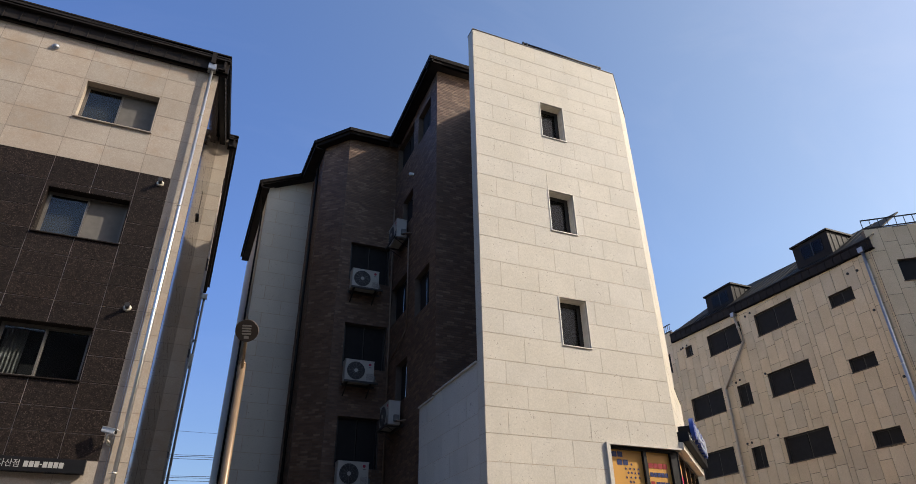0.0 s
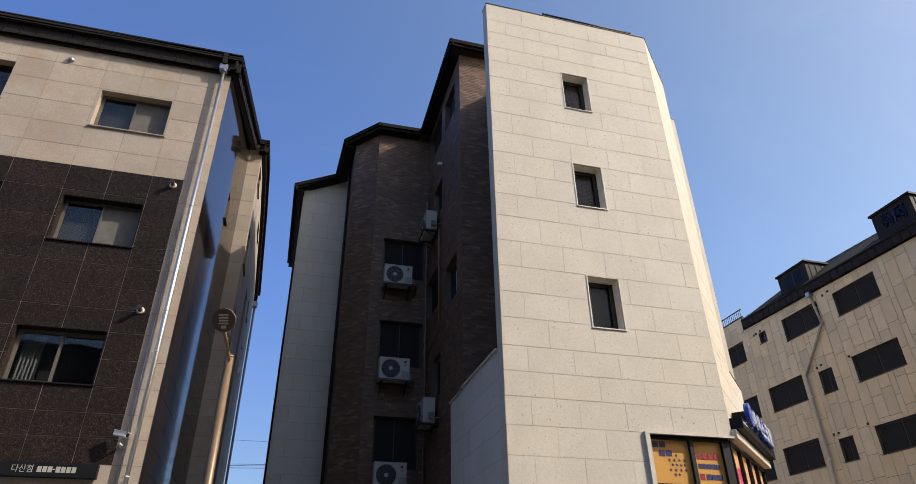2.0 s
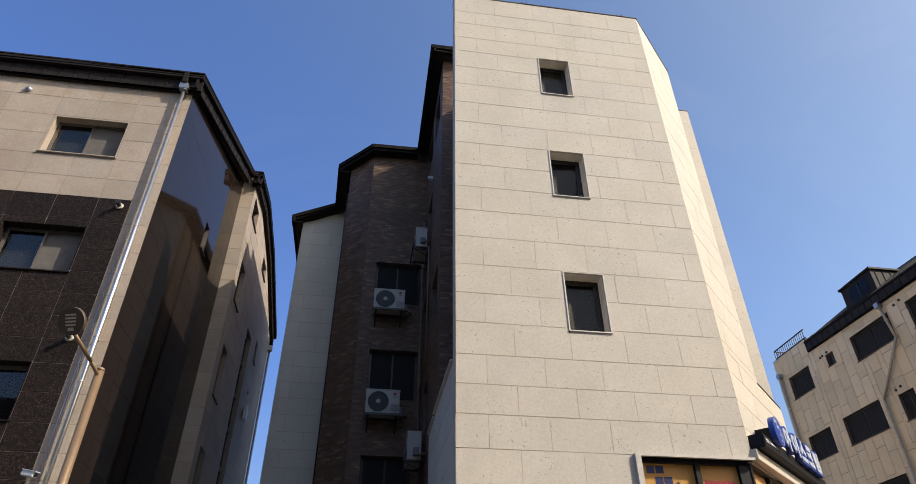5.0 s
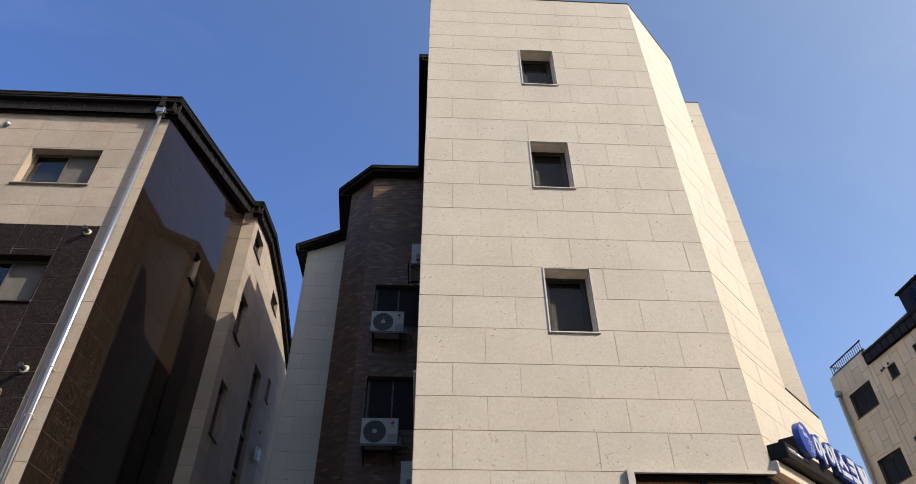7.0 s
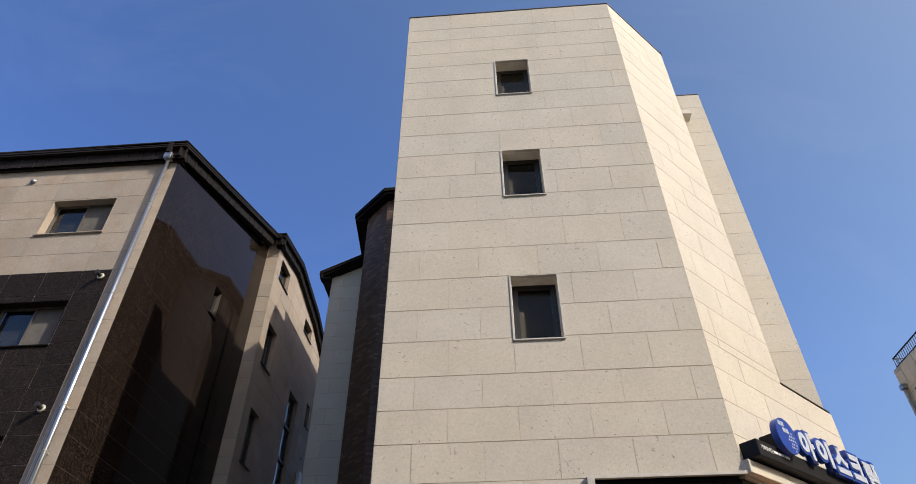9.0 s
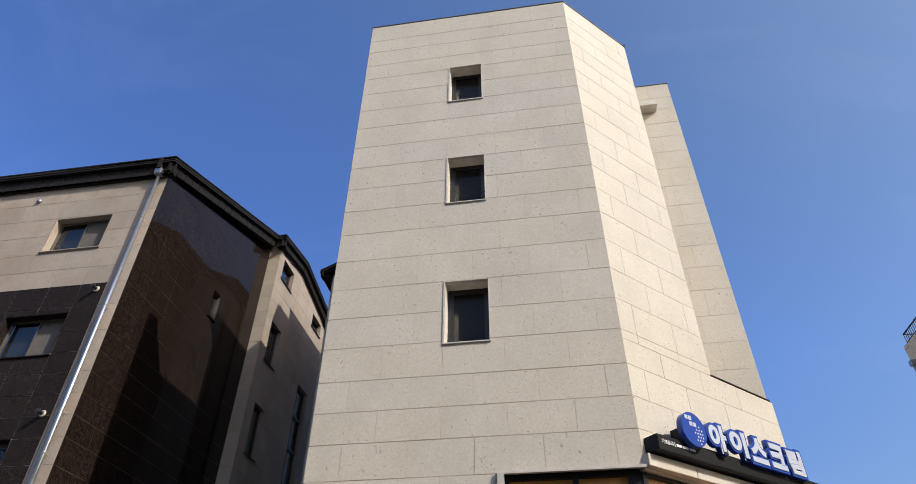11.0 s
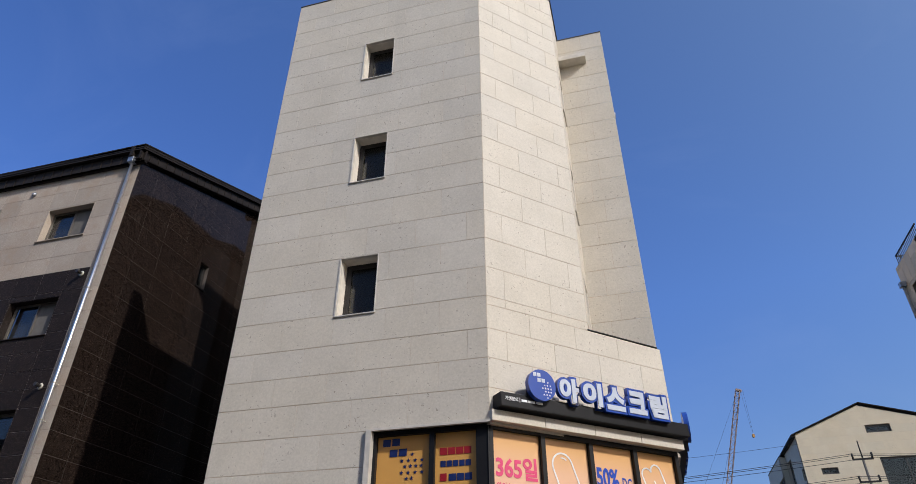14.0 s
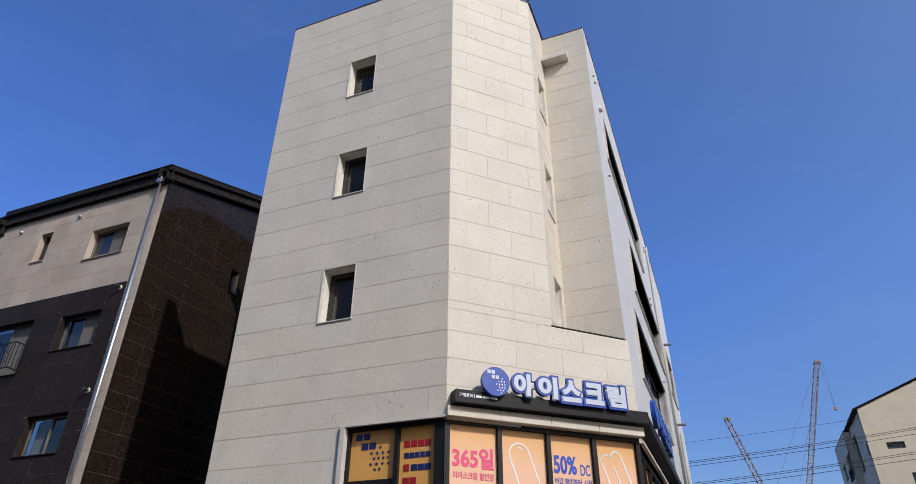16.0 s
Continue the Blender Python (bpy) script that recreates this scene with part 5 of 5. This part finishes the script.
rects = [r for r in rects if r[3] > r[2] + 0.05]
panels(rwall, RF, [r for r in rects if r[1] <= 3.56], rw_w, TRAVERTINE, gap=0.016, proud=0.015)
panels(rwall2, RA, [(r[0] - 3.55, r[1] - 3.55, r[2], r[3]) for r in rects if r[0] >= 3.54], ra_w, TRAVERTINE, gap=0.016, proud=0.015)
for r in ra_w:
    window(right, RA, r, 0.12, 2, FRAME, TINT_GLASS, 0.05, sill=SAND_JOINT, dark_cover=True)
for r in rw_w:
    window(right, RF, r, 0.12, 2, FRAME, TINT_GLASS, 0.05, sill=SAND_JOINT, dark_cover=True)
RW = lambda s, d, z: RF @ Vector((-s, d, z))
nin = RF.to_3x3() @ Vector((0, 1, 0))
eave(right, [RW(7.85, -0.14, 14.16), RW(-3.75, -0.14, 13.86)], [nin], 0.46, 0.14, 0.38, lip=0.06, back=0.02)
rf = bmesh.new()
slab(rf, [RW(7.85, -0.14, 14.16), RW(-3.75, -0.14, 13.86), RW(-3.75, 2.35, 15.6), RW(6.2, 2.35, 16.0)], (0, 0, -0.06))
slab(rf, [RW(7.85, -0.14, 14.16), RW(6.2, 2.35, 16.0), RW(7.85, 5.0, 14.1)], (0, 0, -0.06))
seams_r = []
for i in range(27):
    s = 7.6 - 0.4 * i
    top = 1.0 if s < 6.2 else (7.85 - s) / 1.65
    lift = 0.03 * (s - 7.85)
    if top > 0.05:
        a, b = RW(s, -0.12, 14.18 + lift), RW(s, -0.14 + 2.40 * top, 14.17 + lift + 1.74 * top)
        seams_r.append((a, b))
roof_r = part("roof", rf, ROOF_TOP, right, "dark standing-seam metal roof")
for a, b in seams_r:
    part("seam", slab(bmesh.new(), [a, b, b + Vector((0, 0.02, 0)), a + Vector((0, 0.02, 0))], (0, 0, 0.03)), ROOF_TOP, roof_r)
part("side_wall", rbox(-10.35, -10.05, 0.3, 9, 0, 14.3), TRAVERTINE, right, "", RF)
for s0 in (3.62, -1.88):
    d = part("dormer", rbox(-s0 - 1.75, -s0, 0.35, 2.6, 14.1, 15.30), ROOF, right, "black metal dormer", RF)
    part("dormer_lid", rbox(-s0 - 1.82, -s0 + 0.07, 0.28, 2.9, 15.30, 15.38), ROOF, d, "", RF)
    wb = bmesh.new()
    box(wb, -s0 - 1.35, -s0 - 0.30, 0.33, 0.352, 14.55, 15.12)
    part("pane", wb, STAIR_GLASS, d, "", RF)
    for k in range(6):
        part("seam", rbox(-s0 - 0.01, -s0 + 0.02, 0.55 + 0.33 * k, 0.575 + 0.33 * k, 14.4, 15.29), ROOF, d, "", RF)
    sm = bmesh.new()
    box(sm, -s0 - 0.85, -s0 - 0.80, 0.315, 0.36, 14.53, 15.14)
    part("mullion", sm, FRAME, d, "", RF)
def railing(name_label, m, a, b, d, z0, z1, step=0.14):
    t = thing("roof_railing", name_label, "railing", m @ Vector((a, d, z0)))
    bm = bmesh.new()
    for z in (z0 + 0.08, z1 - 0.04):
        box(bm, a, b, d - 0.02, d + 0.02, z, z + 0.04)
    part("rail", bm, BLACK, t, "", m)
    k = 0
    while a + k * step <= b:
        part("bar", rbox(a + k * step, a + k * step + 0.02, d - 0.01, d + 0.01, z0, z1), BLACK, t, "", m)
        k += 1
    return t
railing("black roof terrace railing", RF, -10.3, -7.95, 0.12, 14.38, 14.88)
railing("black roof terrace railing", RF @ pose(-10.3, 0.12, 0, 0, 0, 90), 0, 3.0, 0.0, 14.38, 14.88)
railing("black roof railing over the splayed parapet", RA, 0.05, 5.9, 0.12, 14.32, 14.8, 0.3)
hp = [RW(3.45, -0.12, 13.5), RW(3.28, -0.12, 12.15), RW(4.87, -0.12, 10.4), RW(5.05, -0.12, 0.2)]
downpipe([tuple(p) for p in hp], 0.05, "tan downpipe with a slanting bend on a stone wall", (12.9, 9.5, 7.0), None, TAN_PIPE, tuple(nin))
hp = [RW(-3.3, -0.12, 13.6), RW(-3.25, -0.12, 0.2)]
downpipe([tuple(p) for p in hp], 0.06, "straight galvanised downpipe on a stone wall", (12.0, 9.0, 7.0), None, GALV, tuple(nin))
hp = [RW(10.1, -0.12, 13.4), RW(10.1, -0.12, 0.2)]
downpipe([tuple(p) for p in hp], 0.06, "straight tan downpipe on a stone wall", (12.0, 9.0, 7.0), None, TAN_PIPE, tuple(nin))
for s in (3.45, -3.3, 10.1):
    t = thing("rain_hopper", "square galvanised rain hopper under the eave", "rain hopper", RW(s, -0.2, 13.4))
    part("hopper", rbox(-s - 0.11, -s + 0.11, -0.24, -0.03, 13.42, 13.62, 0.01), GALV, t, "", RF)
for s, z in ((2.6, 13.3), (2.9, 13.25), (6.9, 13.25), (7.2, 13.22), (7.35, 13.2), (-2.4, 12.95), (-2.8, 12.9), (2.6, 10.45), (4.3, 10.55), (4.05, 10.6), (2.75, 7.85), (4.2, 7.85), (4.45, 7.85), (-2.9, 11.2), (-3.1, 8.6)):
    cap(RF, -s, z, 0.045, mat=FRAME, label="small dark vent cap on the stone wall")


# ---- gabled house farther off ----
house = thing("gabled_house", "beige stone gabled house with thin dark roof edge", "house", (30, 64, 0))
HF = wall_frame(24.8, 60, 0)
hw = [(5.2, 7.0, 16.5, 17.12), (1.2, 2.4, 13.56, 14.05), (5.5, 9.2, 12.4, 14.6), (2.2, 4.4, 10.6, 11.8)]
hcl = [(-0.385, 1, 16.75), (0.30, 1, 20.25)]
hwall = wall("wall", house, HF, (0, 10.4, 0, 18.9), hw, JOINT, 0.3, hcl, "beige stone gable wall")
panels(hwall, HF, bond(0, 10.4, [4 + 0.62 * i for i in range(25)], (0.9, 0.4, 1.2), 1.3), hw, HOUSE_STONE, gap=0.012, clips=hcl)
for r in hw:
    window(house, HF, r, 0.15, 2, FRAME, TINT_GLASS, 0.08)
hs = wall_frame(24.8, 72, -90)
hs_w = [(11.0, 11.7, 13.3, 14.2), (6.05, 8.0, 12.8, 15.8)]
hside = wall("side_wall", house, hs, (5.9, 11.9, 0, 16.6), hs_w, HOUSE_STONE, 0.3)
window(house, hs, hs_w[0], 0.12, 1, FRAME, TINT_GLASS, 0.07)
window(house, hs, hs_w[1], 0.2, 2, FRAME, STAIR_GLASS, 0.09)
eave(house, [(24.5, 59.88, 16.75), (30.05, 59.88, 18.95)], [(0, 1, 0)], 0.14, 0.12, lip=0.06, back=0.02)
eave(house, [(30.05, 59.88, 18.95), (35.5, 59.88, 17.3)], [(0, 1, 0)], 0.14, 0.12, lip=0.06, back=0.02)
eave(house, [(24.5, 59.88, 16.75), (24.5, 64.3, 16.75)], [(1, 0, 0)], 0.2, 0.3, lip=0.08, back=0.02)
rb = bmesh.new()
slab(rb, [(24.5, 59.88, 16.75), (30.05, 59.88, 18.95), (30.05, 72, 18.95), (24.5, 72, 16.75)], (0, 0, -0.1))
slab(rb, [(30.05, 59.88, 18.95), (35.5, 59.88, 17.3), (35.5, 72, 17.3), (30.05, 72, 18.95)], (0, 0, -0.1))
part("roof", rb, ROOF_TOP, house)
annex = thing("house_annex", "beige stone rear block with dark glazing beside the gabled house", "house", (24.6, 70, 0))
wall("wall", annex, wall_frame(24.3, 66, 0), (0, 0.48, 0, 16.4), [], HOUSE_STONE, 0.3, (), "beige stone wall")
AS = wall_frame(24.3, 73.4, -90)
aw = [(4.9, 7.1, 13.0, 14.8), (1.9, 3.4, 13.3, 14.6), (4.9, 7.1, 9.6, 11.6)]
wall("side_wall", annex, AS, (0, 7.38, 0, 16.45), aw, HOUSE_STONE, 0.3)
for r in aw:
    window(annex, AS, r, 0.15, 2, FRAME, STAIR_GLASS, 0.08)
for k in range(9):
    part("balcony_bar", rbox(4.95 + 0.25 * k, 4.98 + 0.25 * k, -0.10, -0.07, 12.7, 13.6), BLACK, annex, "", AS)
part("balcony_rail", rbox(4.9, 7.1, -0.11, -0.06, 13.6, 13.66), BLACK, annex, "", AS)
part("roof", slab(bmesh.new(), [(24.28, 65.98, 16.46), (29, 65.98, 16.46), (29, 73.42, 16.46), (24.28, 73.42, 16.46)], (0, 0, 0.06)), ROOF_TOP, annex)

shed = thing("dark_roofed_house", "small house with a dark seamed metal roof", "house", (38.5, 62, 0))
SF = wall_frame(36.5, 58, 0)
sw = wall("wall", shed, SF, (0, 7, 0, 19), [(1.2, 2.0, 14.2, 15.0), (4.2, 5.2, 14.4, 15.2)], WHITE_STONE, 0.3, [(-1.45, 1, 14.4), (0.55, 1, 19.2)], "grey wall")
for r in ((1.2, 2.0, 14.2, 15.0), (4.2, 5.2, 14.4, 15.2)):
    window(shed, SF, r, 0.12, 2, FRAME, TINT_GLASS, 0.08)
rb = bmesh.new()
slab(rb, [(36.2, 57.5, 14.2), (38.9, 57.5, 18.1), (38.9, 68, 18.1), (36.2, 68, 14.2)], (0, 0, -0.15))
slab(rb, [(38.9, 57.5, 18.1), (43.5, 57.5, 15.6), (43.5, 68, 15.6), (38.9, 68, 18.1)], (0, 0, -0.15))
for i in range(8):
    y = 57.6 + 1.2 * i
    part("seam", slab(bmesh.new(), [(38.9, y, 18.12), (43.5, y, 15.62), (43.5, y + 0.08, 15.62), (38.9, y + 0.08, 18.12)], (0, 0, 0.09)), ROOF_TOP, shed)
part("roof", rb, ROOF_TOP, shed, "dark seamed metal roof")

# ---- tower cranes far away ----
def crane(base, tip, label, w=2.1):
    t = thing("crane", label, "crane", base, "cranes")
    p, q = Vector(base), Vector(tip)
    d = (q - p).normalized()
    u = d.cross(Vector((0, 1, 0))).normalized() * w
    v = d.cross(u).normalized() * w
    bm = bmesh.new()
    L = (q - p).length
    n = int(L / 3.2)
    corners = [u + v, u - v, -u - v, -u + v]
    for c in corners:
        rod(bm, p + c * 0.5, q + c * 0.35, 0.17, 5)
    for i in range(n):
        a, b = p + d * (L * i / n), p + d * (L * (i + 1) / n)
        for k in range(4):
            c, e = corners[k] * 0.5, corners[(k + 1) % 4] * 0.5
            rod(bm, a + c, b + e, 0.1, 4)
            rod(bm, a + c, a + e, 0.1, 4)
    part("boom", bm, CRANE_PAINT, t, "lattice boom")
    bm = bmesh.new()
    h = Matrix.Translation(q) @ pose(0, 0, 0, 0, 25, 0)
    b2 = rbox(-0.9, 1.6, -0.6, 0.6, -0.5, 0.6, 0.12)
    part("boom_head", b2, CRANE_PAINT, t, "grey-brown boom head", h)
    return t, q, d
c1, tip1, d1 = crane((27.5, 300, 0), (58.3, 300, 100.0), "tall lattice crane boom with a yellow hook")
bm = bmesh.new()
rod(bm, tip1 + Vector((1, 0, 0)), tip1 + Vector((1.7, 0, -19)), 0.045, 4)
rod(bm, tip1 + Vector((2, 0, 0)), tip1 + Vector((2.0, 0, -19)), 0.045, 4)
part("hoist_cable", bm, CABLE, c1)
part("hook_block", rbox(-0.55, 0.55, -0.5, 0.5, -1.0, 0.6, 0.25), CRANE_YELLOW, c1, "yellow hook block", Matrix.Translation(tip1 + Vector((1.85, 0, -20))))
bm = bmesh.new()
rod(bm, tip1, (24.0, 300, 38), 0.05, 4)
rod(bm, tip1 + Vector((-1.5, 0, -7)), (31.0, 300, 30), 0.05, 4)
part("stay_cable", bm, CABLE, c1)
c2, tip2, d2 = crane((38, 300, 9), (18.1, 300, 79.8), "leaning lattice crane boom")

# ---- power pole and lines ----
pole = thing("utility_pole", "dark grey utility pole with cross arms", "utility pole", (28.25, 57, 0))
part("pole", rod(bmesh.new(), (28.25, 57, 0), (28.25, 57, 13.9), 0.12, 14, 0.085), CONCRETE, pole)
part("ground_wire_rod", rod(bmesh.new(), (28.25, 57, 13.9), (28.25, 57, 15.2), 0.06, 8, 0.04), BLACK, pole)
for z in (13.8, 12.2):
    part("cross_arm", rbox(27.55, 28.95, 56.9, 57.0, z, z + 0.12), BLACK, pole)
    for x in (27.6, 28.9):
        part("insulator", rod(bmesh.new(), (x, 56.95, z + 0.1), (x, 56.95, z + 0.5), 0.07, 8), BLACK, pole)
def wire(a, b, sag, label="black overhead power line", r=0.019):
    t = thing("power_line", label, "power line", a, "power lines")
    a, b = Vector(a), Vector(b)
    pts = [a.lerp(b, i / 16) - Vector((0, 0, sag * 4 * (i / 16) * (1 - i / 16))) for i in range(17)]
    part("cable", strand(pts, r), CABLE, t)
for x, z, dz in ((27.6, 14.27, 0.0), (27.6, 14.15, 0.0), (28.9, 13.95, 0.05), (27.6, 12.67, 0.0), (27.7, 12.55, 0.0), (28.9, 12.3, 0.05)):
    wire((x, 56.95, z), (-12, 57, z - 1.9 + dz), 0.45)
    wire((x, 56.95, z), (70, 55, z - 0.4), 0.8)
wire((24.9, 60.1, 16.0), (-12, 60, 15.3), 0.5, "thin black overhead cable line", 0.012)

# ---- unseen building across the street, behind the viewer, added to darken reflections ----
opp = thing("unseen_street_building", "plain brown block across the street, unseen, added to darken reflections", "building", (4, -16, 0))
part("wall", rbox(-40, 48, -22, -14, 0, 16.5), BROWN_RENDER, opp)

lay_panels()
lay_bricks()
